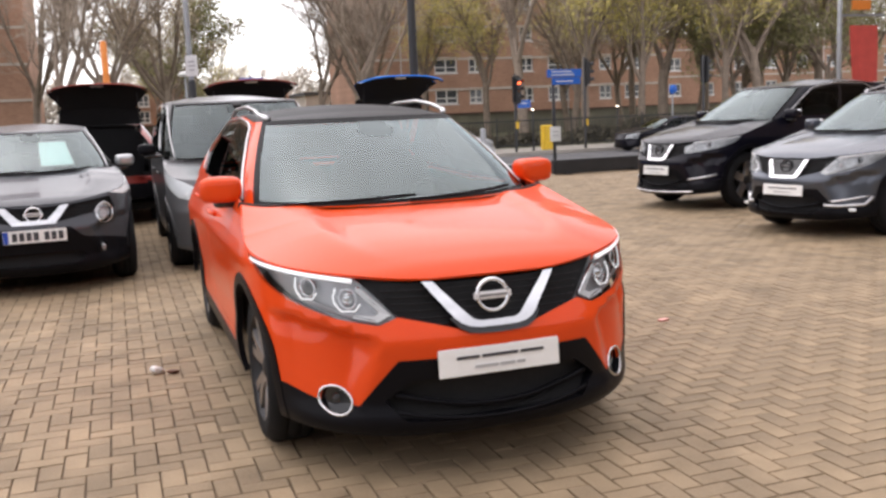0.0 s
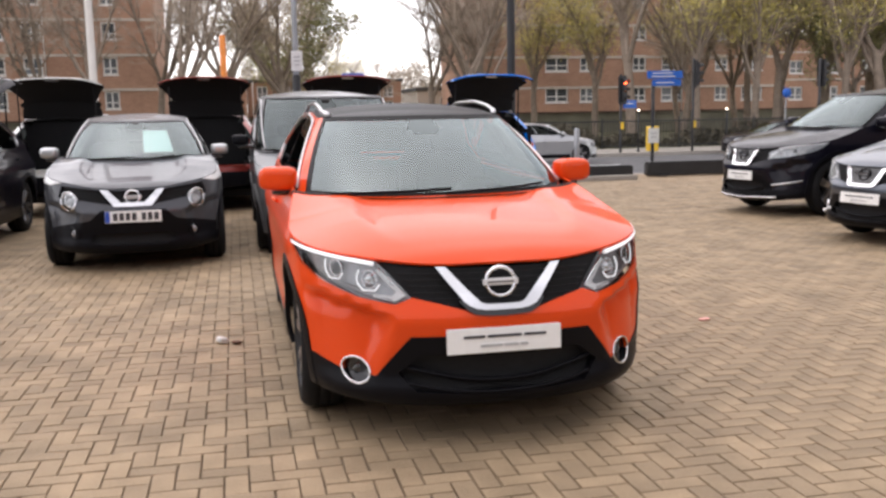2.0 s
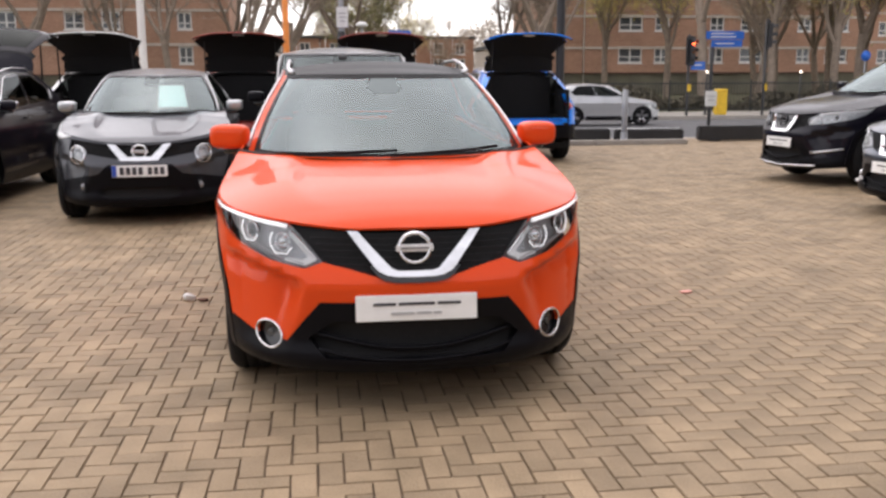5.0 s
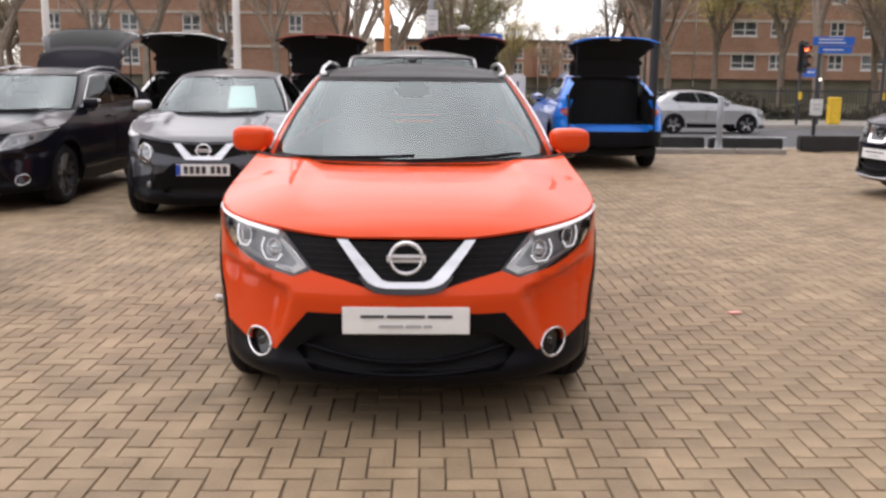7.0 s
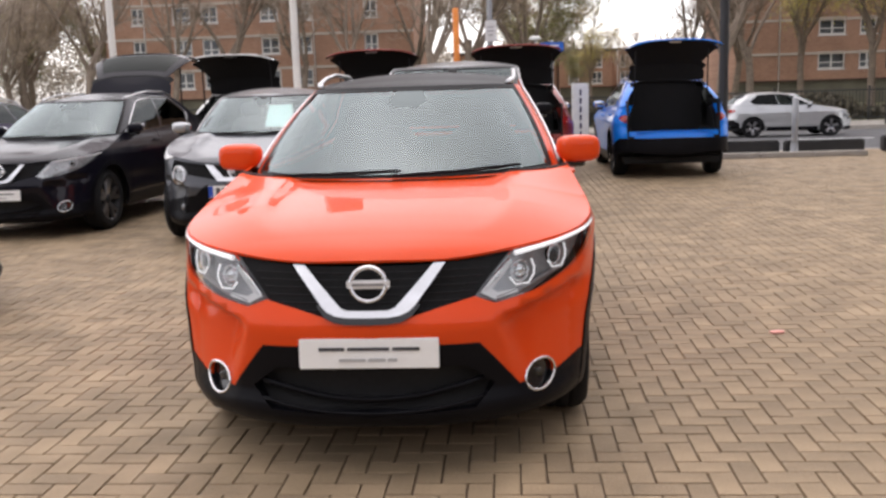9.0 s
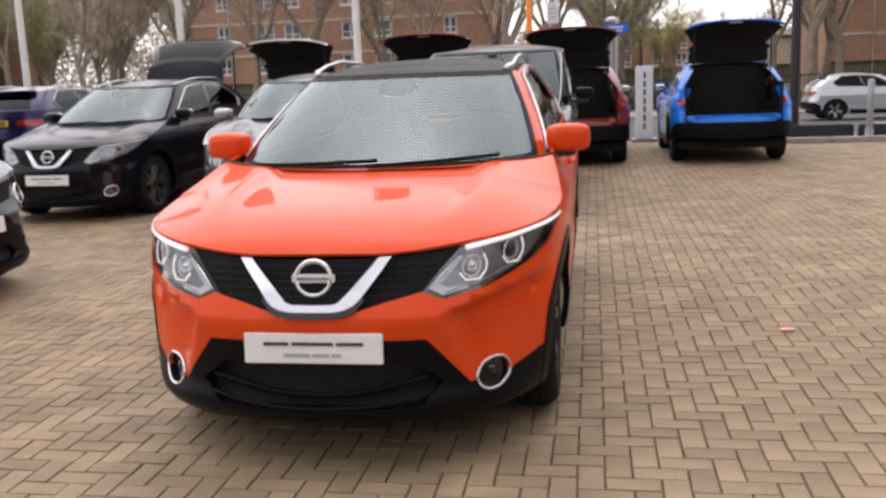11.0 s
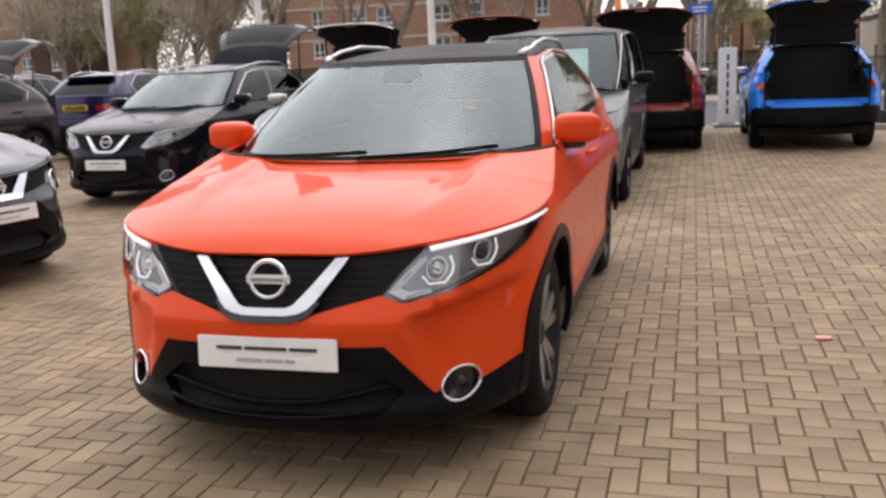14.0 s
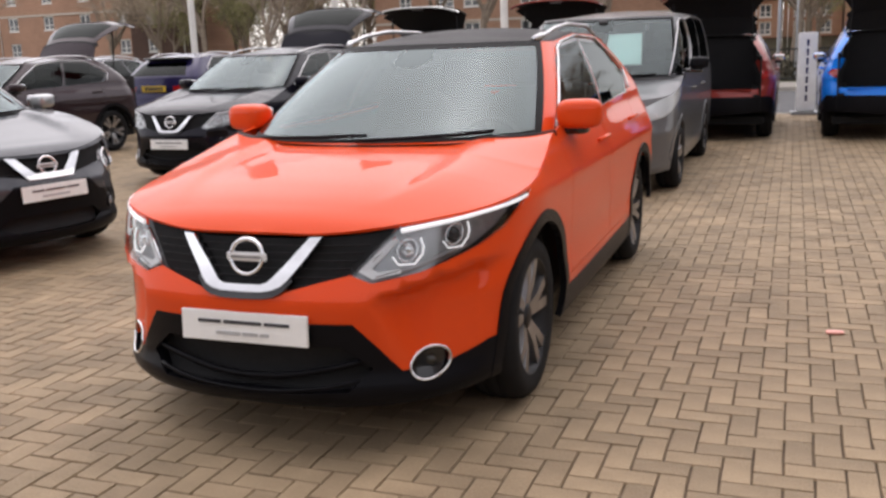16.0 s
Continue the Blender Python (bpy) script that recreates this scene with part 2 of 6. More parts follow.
def curve(*pts):
    """A smooth function through the points (x, value), flat beyond them."""
    xs, ys = np.array([p[0] for p in pts], float), np.array([p[1] for p in pts], float)
    d = np.diff(ys) / np.diff(xs)
    g = np.gradient(ys, xs) if len(xs) > 2 else np.array((d[0], d[0]))
    for i in range(1, len(xs) - 1):
        if d[i - 1] * d[i] <= 0:
            g[i] = 0

    def f(x):
        x = np.clip(np.asarray(x, float), xs[0], xs[-1])
        i = np.clip(np.searchsorted(xs, x, "right") - 1, 0, len(xs) - 2)
        h = xs[i + 1] - xs[i]
        t = (x - xs[i]) / h
        return ((2 * t**3 - 3 * t**2 + 1) * ys[i] + (t**3 - 2 * t**2 + t) * h * g[i]
                + (3 * t**2 - 2 * t**3) * ys[i + 1] + (t**3 - t**2) * h * g[i + 1])
    return f


# ---- car bodies ----
from mathutils.geometry import delaunay_2d_cdt


class Plan:
    """Half outline of a body seen from above, nose at y = front: rounded nose, straight flank, rounded tail."""

    def __init__(self, w, front, rear, lf, nf, lr, nr):
        th = np.linspace(0, np.pi / 2, 300)
        qx, qy = w * np.sin(th) ** (2 / nf), front + lf * (1 - np.cos(th) ** (2 / nf))
        tx, ty = w * np.sin(th[::-1]) ** (2 / nr), rear - lr * (1 - np.cos(th[::-1]) ** (2 / nr))
        sx, sy = np.full(60, w), np.linspace(front + lf, rear - lr, 62)[1:-1]
        self.x, self.y = np.r_[qx, sx, tx], np.r_[qy, sy, ty]
        self.s = np.r_[0, np.cumsum(np.hypot(np.diff(self.x), np.diff(self.y)))]
        self.total, self.nq, self.front, self.rear, self.w = self.s[-1], 300, front, rear, w

    def at(self, s):
        a = np.abs(s)
        a = np.where(a > self.total, 2 * self.total - a, a)
        return np.interp(a, self.s, self.x) * np.sign(s), np.interp(a, self.s, self.y)

    def fx(self, x):
        """s where the nose has the half width x."""
        return float(np.interp(x, self.x[:self.nq], self.s[:self.nq]))

    def sy(self, y):
        """s where the flank lies at y."""
        return float(np.interp(y, self.y, self.s))

    def rx(self, x):
        """s where the tail has the half width x."""
        return float(np.interp(-x, -self.x[-self.nq:], self.s[-self.nq:]))


def inside(p, poly):
    poly = np.asarray(poly, float)
    x, y = p[:, 0], p[:, 1]
    r = np.zeros(len(p), bool)
    for (x0, y0), (x1, y1) in zip(poly, np.roll(poly, -1, 0)):
        if y0 != y1:
            r ^= ((y0 > y) != (y1 > y)) & (x < (x1 - x0) * (y - y0) / (y1 - y0) + x0)
    return r


def divide(outline, shapes, step):
    """Triangles over the outline that follow the edges of all shapes. Returns points and, shape by shape, triangles (0: the rest)."""
    pts, edges = [], []
    for loop in [outline] + shapes:
        first = len(pts)
        for (x0, y0), (x1, y1) in zip(loop, loop[1:] + loop[:1]):
            n = max(1, int(math.hypot(x1 - x0, y1 - y0) / step))
            pts += [(x0 + (x1 - x0) * i / n, y0 + (y1 - y0) * i / n) for i in range(n)]
        edges += [(i, i + 1) for i in range(first, len(pts) - 1)] + [(len(pts) - 1, first)]
    rim = np.array(pts)
    lo, hi = np.array(outline).min(0), np.array(outline).max(0)
    gy = np.arange(lo[1], hi[1], step * 0.87)
    grid = np.concatenate([np.stack((np.arange(lo[0] + (i % 2) * step / 2, hi[0], step), np.full(len(np.arange(lo[0] + (i % 2) * step / 2, hi[0], step)), y)), 1) for i, y in enumerate(gy)])
    grid = grid[inside(grid, outline)]
    near = np.concatenate([((g[:, None] - rim[None]) ** 2).sum(-1).min(1) for g in np.array_split(grid, max(1, len(grid) // 800))])
    grid = grid[near > (step * 0.5) ** 2]
    allp = [Vector(p) for p in np.vstack((rim, grid))]
    vo, _, fo, *_ = delaunay_2d_cdt(allp, edges, [], 0, 1e-5)
    v = np.array([(p.x, p.y) for p in vo])
    f = np.array([t for t in fo if len(t) == 3])
    c = v[f].mean(1)
    tag = np.where(inside(c, outline), 0, -1)
    for i, sh in enumerate(shapes):
        tag[(tag >= 0) & inside(c, sh)] = i + 1
    return v, {i: f[tag == i] for i in range(len(shapes) + 1)}


def sheet(name, v2, tri, fn, material, parent, off=0.0, rim=0.0, label="", move=None, flip=False):
    """One skin of a body: the flat triangles laid onto the form fn, set off along its normal, the edges turned in by rim."""
    if len(tri) == 0:
        return None
    used, inv = np.unique(tri, return_inverse=True)
    t = inv.reshape(tri.shape)
    p2 = v2[used]
    e = 0.004
    du = fn(p2[:, 0] + e, p2[:, 1]) - fn(p2[:, 0] - e, p2[:, 1])
    dv = fn(p2[:, 0], p2[:, 1] + e) - fn(p2[:, 0], p2[:, 1] - e)
    n = np.cross(du, dv)
    n /= np.linalg.norm(n, axis=1, keepdims=True) + 1e-12
    p = fn(p2[:, 0], p2[:, 1]) + n * off
    verts, norms, faces = p, n, [tuple(a) for a in t]
    if rim:
        count = {}
        for a in t:
            for i in range(3):
                k = (a[i], a[(i + 1) % 3])
                if (k[1], k[0]) in count:
                    del count[(k[1], k[0])]
                else:
                    count[k] = 1
        es = np.array(list(count))
        m = len(verts)
        a, b = es[:, 0], es[:, 1]
        d = p[b] - p[a]
        out = np.cross(d, n[a])
        out /= np.linalg.norm(out, axis=1, keepdims=True) + 1e-12
        verts = np.vstack((verts, p[a], p[b], p[a] - n[a] * rim, p[b] - n[b] * rim))
        norms = np.vstack((norms, out, out, out, out))
        k = len(es)
        faces += [(m + i, m + 2 * k + i, m + 3 * k + i, m + k + i) for i in range(k)]
    if flip:
        faces, norms = [f[::-1] for f in faces], -norms
    if move is not None:
        r = np.array(move)
        verts, norms = verts @ r[:3, :3].T + r[:3, 3], norms @ r[:3, :3].T
    return piece(name, mesh(name, verts, faces, material, norms), parent, label)


def both(poly):
    return [(-a, b) for a, b in poly[::-1]]


def whole(half):
    """A shape across the middle from its right half, given from the top middle round to the bottom middle."""
    return half + [(-a, b) for a, b in half[::-1] if abs(a) > 1e-6]


def ring(cx, cy, rx, ry, n=28):
    return [(cx + rx * math.cos(2 * math.pi * i / n), cy + ry * math.sin(2 * math.pi * i / n)) for i in range(n)]


def wheel(parent, x, y, r, side, style, turn=0.0):
    """Wheel on the axle at x, y: tyre, dark rim well, spoked alloy face, hub cap."""
    hub = lathe("wheel", [(0.0, 0.03), (0.12, 0.03), (0.12, -0.05), (0.0, -0.05)], DARK_ALLOY, parent, 20,
                m=Matrix.Translation((x, y, r)) @ Matrix.Rotation(math.pi if side < 0 else 0, 4, 'Z') @ Matrix.Rotation(turn, 4, 'X'))
    w, q = 0.105, r * 0.695
    lathe("tyre", [(q, -w), (q + 0.03, -w - 0.006), (r - 0.035, -w - 0.004), (r - 0.008, -w + 0.025), (r, -w + 0.06), (r - 0.003, -0.031), (r - 0.012, -0.028), (r - 0.003, -0.025),
                   (r, 0.0), (r - 0.003, 0.025), (r - 0.012, 0.028), (r - 0.003, 0.031), (r, w - 0.06), (r - 0.008, w - 0.025), (r - 0.035, w + 0.004), (q + 0.03, w + 0.006), (q, w)], RUBBER, hub, 48)
    lathe("rim_well", [(q + 0.004, w - 0.005), (q - 0.012, w - 0.012), (q - 0.03, 0.0), (q - 0.03, -w), (0.0, -w + 0.03)], DARK_ALLOY, hub, 48)
    lathe("rim_edge", [(q + 0.002, w - 0.012), (q + 0.006, w), (q - 0.002, w + 0.001), (q - 0.006, w - 0.015)], DARK_ALLOY, hub, 48)
    bm = bmesh.new()
    count, split = (5, 0.19) if style == "double" else (5, 0.0)
    for i in range(count):
        a0 = 2 * math.pi * i / count
        for d in ((-split, split) if split else (0,)):
            wide = 0.026 if split else 0.050
            prof = [(0.050, d * 1.1, 0.074), (q * 0.55, d * 0.95, 0.092), (q - 0.004, d * 1.15, 0.099)]
            rows = []
            for k, (rad, off, ax) in enumerate(prof):
                ang = a0 + off
                half = wide * (0.9 + 0.12 * k)
                cx, cz = rad * math.cos(ang), rad * math.sin(ang)
                tx, tz = -math.sin(ang) * half, math.cos(ang) * half
                rows.append([bm.verts.new((ax - dep, cx + tx * f, cz + tz * f)) for f, dep in ((-1, 0.03), (-0.8, 0.0), (0.8, 0.0), (1, 0.03))])
            for r0, r1 in zip(rows, rows[1:]):
                for k in range(3):
                    bm.faces.new((r0[k], r0[k + 1], r1[k + 1], r1[k]))
    part("spokes", bm, ALLOY, hub, "machined silver spokes")
    lathe("hub_cap", [(0.0, 0.086), (0.03, 0.085), (0.052, 0.076), (0.058, 0.03)], DARK_ALLOY, hub, 24)
    return hub


def seat(parent, x, y, z=0.55):
    s = pad("seat", (0.50, 0.52, 0.16), (x, y, z), SEAT, parent, 0.5, (6, 0, 0))
    pad("seat_back", (0.50, 0.16, 0.64), (x, y + 0.30, z + 0.34), SEAT, s, 0.5, (-14, 0, 0))
    pad("headrest", (0.27, 0.10, 0.17), (x, y + 0.42, z + 0.74), SEAT, s, 0.55, (-10, 0, 0))


class Form:
    """The shape of one car model as smooth forms: lower body, bonnet, glasshouse and roof."""

    def __init__(self, q):
        self.q = q
        self.low = Plan(q["w"], 0.0, q["l"], q["lf"], q["nf"], q["lr"], q["nr"])
        p = self.low
        self.kx, self.fy, self.ry = curve(*q["section"]), curve(*q["nose"]), curve(*q["tail"])
        self.top = curve(*([(0, q["lip"][0]), (p.fx(q["lip"][1]), q["lip"][2]), (p.fx(q["lip"][3]), q["lip"][4])]
                           + [(p.sy(y), z) for y, z in q["belt"]] + [(p.total, q["belt"][-1][1])]))
        g = q["glass"]
        self.g = g
        self.mid = Plan((g["w0"] + g["w1"]) / 2, (g["f0"] + g["f1"]) / 2, (g["r0"] + g["r1"]) / 2, g["lf"], g["nf"], g["lr"], g["nr"])
        s = np.linspace(0, p.total, 900)
        e = self.body(s, self.top(s))
        half = e[: int(np.argmax(p.y[np.searchsorted(p.s, s).clip(0, len(p.s) - 1)] > 2.2)) or 450]
        self.edge = half
        self.hood = curve(*q["hood"])

    def body(self, s, z):
        s, z = np.asarray(s, float), np.asarray(z, float)
        q = self.q
        x, y = self.low.at(s)
        fw = np.clip(1 - y / q["lf"], 0, 1)
        rw = np.clip((y - q["l"] + q["lr"]) / q["lr"], 0, 1)
        a = np.abs(x)
        # hollow of the bumper corner, under the crease that runs back from the lamp
        lo, hi = q["hollow"]
        t = np.clip((z - lo) / (hi + q["climb"] * np.clip((a - 0.46) / 0.40, 0, 1) - lo), 0, 1)
        ease = lambda k: (lambda c: c * c * (3 - 2 * c))(np.clip(k, 0, 1))
        hollow = q["scoop"] * ease((a - 0.45 - 0.11 * (1 - t)) / 0.085) * np.clip((fw - 0.22) / 0.35, 0, 1) * np.clip((0.865 - a) / 0.10, 0, 1) * ease((1 - t) / 0.13) * np.minimum(1, t / 0.80)
        y = y + self.fy(z) * fw**0.6 - self.ry(z) * rw**0.6 + hollow
        flank = 0.012 * np.exp(-((z - 0.52) / 0.10) ** 2) * (1 - fw) * (1 - rw)
        return np.stack((x * self.kx(z) - np.sign(s) * flank, y, z), -1)

    def bonnet(self, x, y):
        x, y = np.asarray(x, float), np.asarray(y, float)
        xe = np.interp(y, self.edge[:, 1], self.edge[:, 0])
        ze = np.interp(y, self.edge[:, 1], self.edge[:, 2])
        u = np.clip(np.abs(x) / np.maximum(xe, 1e-3), 0, 1.05)
        ridge = self.q.get("ridge", 0.021) * np.exp(-((u - 0.64) / np.where(u < 0.64, 0.08, 0.20)) ** 2) * np.clip((y - 0.25) / 0.4, 0, 1)
        z = self.hood(y) * (1 - u**2.6) + ze * u**2.6 + ridge
        return np.stack((x, y, z), -1)

    def cabin(self, s, t):
        s, t = np.asarray(s, float), np.asarray(t, float)
        g = self.g
        x, y = self.mid.at(s)
        bulge = t * (1 - t)
        w = g["w0"] + (g["w1"] - g["w0"]) * t + 0.07 * bulge
        f = g["f0"] + (g["f1"] - g["f0"]) * t - 0.10 * bulge
        r = g["r0"] + (g["r1"] - g["r0"]) * t + 0.14 * bulge
        fr = (y - self.mid.front) / (self.mid.rear - self.mid.front)
        yy = f + fr * (r - f)
        z0 = np.interp(fr, (0, 0.09, 0.2, 1), g["base"])
        z1 = np.interp(fr, (0, 0.2, 0.45, 0.75, 1), g["eave"])
        return np.stack((x / self.mid.w * w, yy, z0 + (z1 - z0) * t), -1)

    def roof(self, x, y):
        x, y = np.asarray(x, float), np.asarray(y, float)
        s = np.linspace(0, self.mid.total, 400)
        e = self.cabin(s, np.ones(400))
        xe = np.maximum(np.interp(y, e[:, 1], e[:, 0]), 0.02)
        ze = np.interp(y, e[:, 1], e[:, 2])
        u = np.clip(np.abs(x) / xe, 0, 1)
        yc = np.clip((y - e[0, 1]) / (e[-1, 1] - e[0, 1]), 0, 1)
        crown = self.g["crown"] * np.minimum(1, np.sin(np.pi * yc) ** 0.7 * 1.15)
        return np.stack((x, y, ze + crown * (1 - u**2.2)), -1)

    def loop(self, fn, s0, s1, t, n=80):
        s = np.linspace(s0, s1, n)
        return fn(s, np.full(n, t) if np.isscalar(t) else t(s))


CROSSOVER = dict(
    w=0.897, l=4.33, lf=0.9, nf=2.68, lr=0.55, nr=3.0,
    section=((0.16, 0.915), (0.25, 0.962), (0.36, 0.985), (0.60, 0.998), (0.76, 0.998), (0.86, 1.004), (0.90, 0.990), (0.98, 0.955), (1.08, 0.905), (1.16, 0.885)),
    nose=((0.16, 0.10), (0.20, 0.040), (0.24, 0.006), (0.27, 0.004), (0.33, 0.028), (0.42, 0.022), (0.52, 0.008), (0.575, 0.0), (0.60, 0.006), (0.63, 0.024), (0.68, 0.052), (0.80, 0.098), (0.88, 0.14), (1.0, 0.2)),
    tail=((0.2, 0.12), (0.35, 0.02), (0.55, 0.0), (0.72, 0.03), (0.80, 0.07), (0.95, 0.09), (1.15, 0.16)),
    hollow=(0.25, 0.600), climb=0.125, scoop=0.100,
    lip=(0.803, 0.30, 0.810, 0.60, 0.846), belt=((0.45, 0.885), (0.66, 0.908), (0.96, 0.962), (1.32, 1.055), (2.2, 1.085), (3.4, 1.125), (4.2, 1.13)),
    hood=((0.09, 0.803), (0.16, 0.855), (0.26, 0.895), (0.42, 0.936), (0.62, 0.969), (0.85, 1.000), (1.05, 1.022), (1.4, 1.045)),
    glass=dict(w0=0.80, w1=0.595, f0=1.04, f1=1.86, r0=4.17, r1=3.72, lf=0.55, nf=2.6, lr=0.30, nr=3.0,
               base=(1.03, 1.045, 1.055, 1.125), eave=(1.462, 1.458, 1.50, 1.495, 1.445), crown=0.05),
    wheels=(0.845, 3.47, 0.345, 0.742), roofcolour="glass")


def car(name, label, category, m, colour, q=CROSSOVER, step=0.06, front="crossover", gate=False, roof=None, style="single",
        detail=True, plate="dealer", rails=True, paper=None, group="cars on the forecourt", rear_plate=True):
    """One car. gate: the tailgate stands open. front: which face it wears."""
    f = Form(q)
    p = f.low
    root = thing(name, label, category, m, group)
    X, Y = p.fx, p.sy
    wy0, wy1, wr, wx = q["wheels"]
    P = p.total
    # lower body: outline and shapes
    n = 120
    ss = np.linspace(-P, P, n)
    zlow = curve((0, q.get("low", 0.185)), (X(0.5), q.get("low", 0.185) + 0.01), (Y(0.6), 0.235), (Y(1.3), 0.235), (Y(3.0), 0.24), (Y(wy1 + 0.2), 0.29), (Y(wy1 + 0.40), 0.36), (P, 0.37))
    outline = [(float(s), float(zlow(abs(s)))) for s in ss] + [(float(s), float(f.top(abs(s)))) for s in ss[::-1]]
    shapes = []      # (name, polygon, material, offset, rim, label)

    def add(nm, poly, material, off=0.0, rim=0.0, lab="", pair=True):
        shapes.append((nm, poly, material, off, rim, lab))
        if pair:
            shapes.append((nm, both(poly), material, off, rim, lab))

    T = lambda s: float(f.top(s))
    # sill and arch cladding in black plastic
    add("sill_cladding", [(Y(wy0 + 0.3), 0.1), (Y(wy1 - 0.3), 0.1), (Y(wy1 - 0.3), 0.40), (Y(wy1 - 0.6), 0.375), (Y(wy0 + 0.6), 0.36), (Y(wy0 + 0.3), 0.375)], colour if front == "van" else PLASTIC, 0.004, 0.004)
    if front in ("crossover", "facelift", "tall_suv"):
        lower = [(0, 0.512), (X(0.41), 0.51), (X(0.565), 0.325), (X(0.69), 0.335), (Y(0.36), 0.385), (Y(0.52), 0.40), (Y(0.7), 0.1), (0, 0.1)]
        add("lower_bumper", whole(lower), PLASTIC, 0.004, 0.055, "black plastic lower bumper", False)
        add("lower_grille", whole([(0, 0.425), (X(0.36), 0.425), (X(0.47), 0.345), (X(0.40), 0.262), (0, 0.243)]), LINER, -0.045, 0, "", False)
        add("upper_grille", whole([(0, T(0) + 0.01), (X(0.30), T(X(0.30)) + 0.01), (X(0.545), T(X(0.545)) + 0.01), (X(0.412), 0.682), (X(0.27), 0.648), (X(0.15), 0.615), (0, 0.603)]), LINER, -0.03, 0, "dark slatted grille", False)
        if front != "crossover":
            add("grille_panel", whole([(0, T(0) - 0.006), (X(0.215), T(X(0.2)) - 0.010), (X(0.13), 0.632), (0, 0.630)]), GLOSS_BLACK, 0.004, 0.01, "gloss black panel inside the bracket", False)
        if front == "crossover":
            # lip in black: also paints the ground's dark reflection in the chrome's underside
            add("grille_chin", whole([(0, 0.612), (X(0.08), 0.614), (X(0.12), 0.620), (X(0.15), 0.634), (X(0.180), 0.660), (X(0.195), 0.656), (X(0.162), 0.616), (X(0.125), 0.600), (X(0.08), 0.594), (0, 0.592)]), GLOSS_BLACK, 0.012, 0.025, "gloss black lip that also stands for the dark reflection along the chrome's lower edge", False)
            add("grille_chrome", whole([(0, 0.636), (X(0.075), 0.637), (X(0.100), 0.646), (X(0.126), 0.672), (X(0.240), T(X(0.24)) - 0.008), (X(0.285), T(X(0.285)) - 0.008), (X(0.176), 0.655), (X(0.152), 0.633), (X(0.12), 0.619), (X(0.08), 0.613), (0, 0.612)]), CHROME, 0.016, 0.03, "chrome V-shaped grille surround", False)
        else:
            add("grille_chrome", whole([(0, 0.630), (X(0.130), 0.632), (X(0.205), T(X(0.2)) - 0.012), (X(0.262), T(X(0.26)) - 0.010), (X(0.240), 0.745), (X(0.182), 0.618), (X(0.15), 0.606), (0, 0.603)]), CHROME, 0.016, 0.03, "chrome bracket round the grille panel", False)
        lamp = [(X(0.535), T(X(0.535)) - 0.004), (X(0.66), T(X(0.66)) - 0.004), (X(0.78), T(X(0.78)) - 0.004), (Y(0.64), T(Y(0.64)) - 0.006), (Y(0.55), 0.862), (Y(0.44), 0.795), (X(0.775), 0.742), (X(0.62), 0.678), (X(0.47), 0.650), (X(0.395), 0.678)]
        if front == "tall_suv":
            lamp = [(X(0.42), 0.775), (X(0.56), T(X(0.56)) - 0.004), (X(0.78), T(X(0.78)) - 0.004), (Y(0.66), T(Y(0.66)) - 0.006), (Y(0.56), 0.82), (Y(0.42), 0.775), (X(0.62), 0.715), (X(0.45), 0.70)]
    elif front == "compact":
        lower = [(0, 0.605), (X(0.30), 0.605), (X(0.40), 0.515), (X(0.55), 0.485), (X(0.70), 0.455), (Y(0.36), 0.43), (Y(0.5), 0.43), (Y(0.7), 0.1), (0, 0.1)]
        add("lower_bumper", whole(lower), PLASTIC, 0.004, 0.006, "black plastic lower bumper", False)
        add("lower_grille", whole([(0, 0.385), (X(0.34), 0.385), (X(0.42), 0.32), (X(0.30), 0.27), (0, 0.265)]), LINER, -0.04, 0, "", False)
        add("upper_grille", whole([(0, T(0) - 0.015), (X(0.30), T(X(0.30)) - 0.012), (X(0.66), T(X(0.60)) - 0.02), (X(0.70), 0.735), (X(0.45), 0.70), (X(0.2), 0.655), (0, 0.645)]), LINER, -0.03, 0, "dark slatted grille", False)
        add("grille_chrome", whole([(0, 0.672), (X(0.11), 0.672), (X(0.225), T(X(0.225)) - 0.016), (X(0.30), T(X(0.30)) - 0.014), (X(0.175), 0.635), (0, 0.632)]), CHROME, 0.016, 0.03, "chrome V-shaped grille surround", False)
        lamp = ring(X(0.60), 0.695, 0.092, 0.092)
        add("position_lamp", [(X(0.66), T(X(0.66)) - 0.005), (Y(0.40), T(Y(0.40)) - 0.006), (Y(0.78), T(Y(0.78)) - 0.005), (Y(0.62), T(Y(0.62)) - 0.085), (Y(0.34), T(Y(0.34)) - 0.06)], LAMP_WHITE, 0.006, 0.01, "pale lamp on the wing")
    elif front == "van":
        lower = [(0, 0.50), (X(0.5), 0.50), (X(0.62), 0.42), (Y(0.34), 0.40), (Y(0.52), 0.40), (Y(0.7), 0.1), (0, 0.1)]
        add("lower_bumper", whole(lower), colour, 0.004, 0.006, "", False)
        add("lower_grille", whole([(0, 0.42), (X(0.45), 0.42), (X(0.42), 0.28), (0, 0.28)]), LINER, -0.03, 0, "", False)
        add("upper_grille", whole([(0, 0.80), (X(0.34), 0.80), (X(0.30), 0.68), (0, 0.66)]), LINER, -0.02, 0, "", False)
        lamp = [(X(0.50), 0.80), (X(0.70), T(X(0.70)) - 0.02), (Y(0.62), T(Y(0.62)) - 0.012), (Y(0.80), T(Y(0.80)) - 0.012), (Y(0.66), 0.93), (Y(0.46), 0.84), (Y(0.28), 0.74), (X(0.56), 0.70)]
    else:
        lower = [(0, 0.33), (X(0.5), 0.33), (Y(0.5), 0.33), (Y(0.6), 0.1), (0, 0.1)]
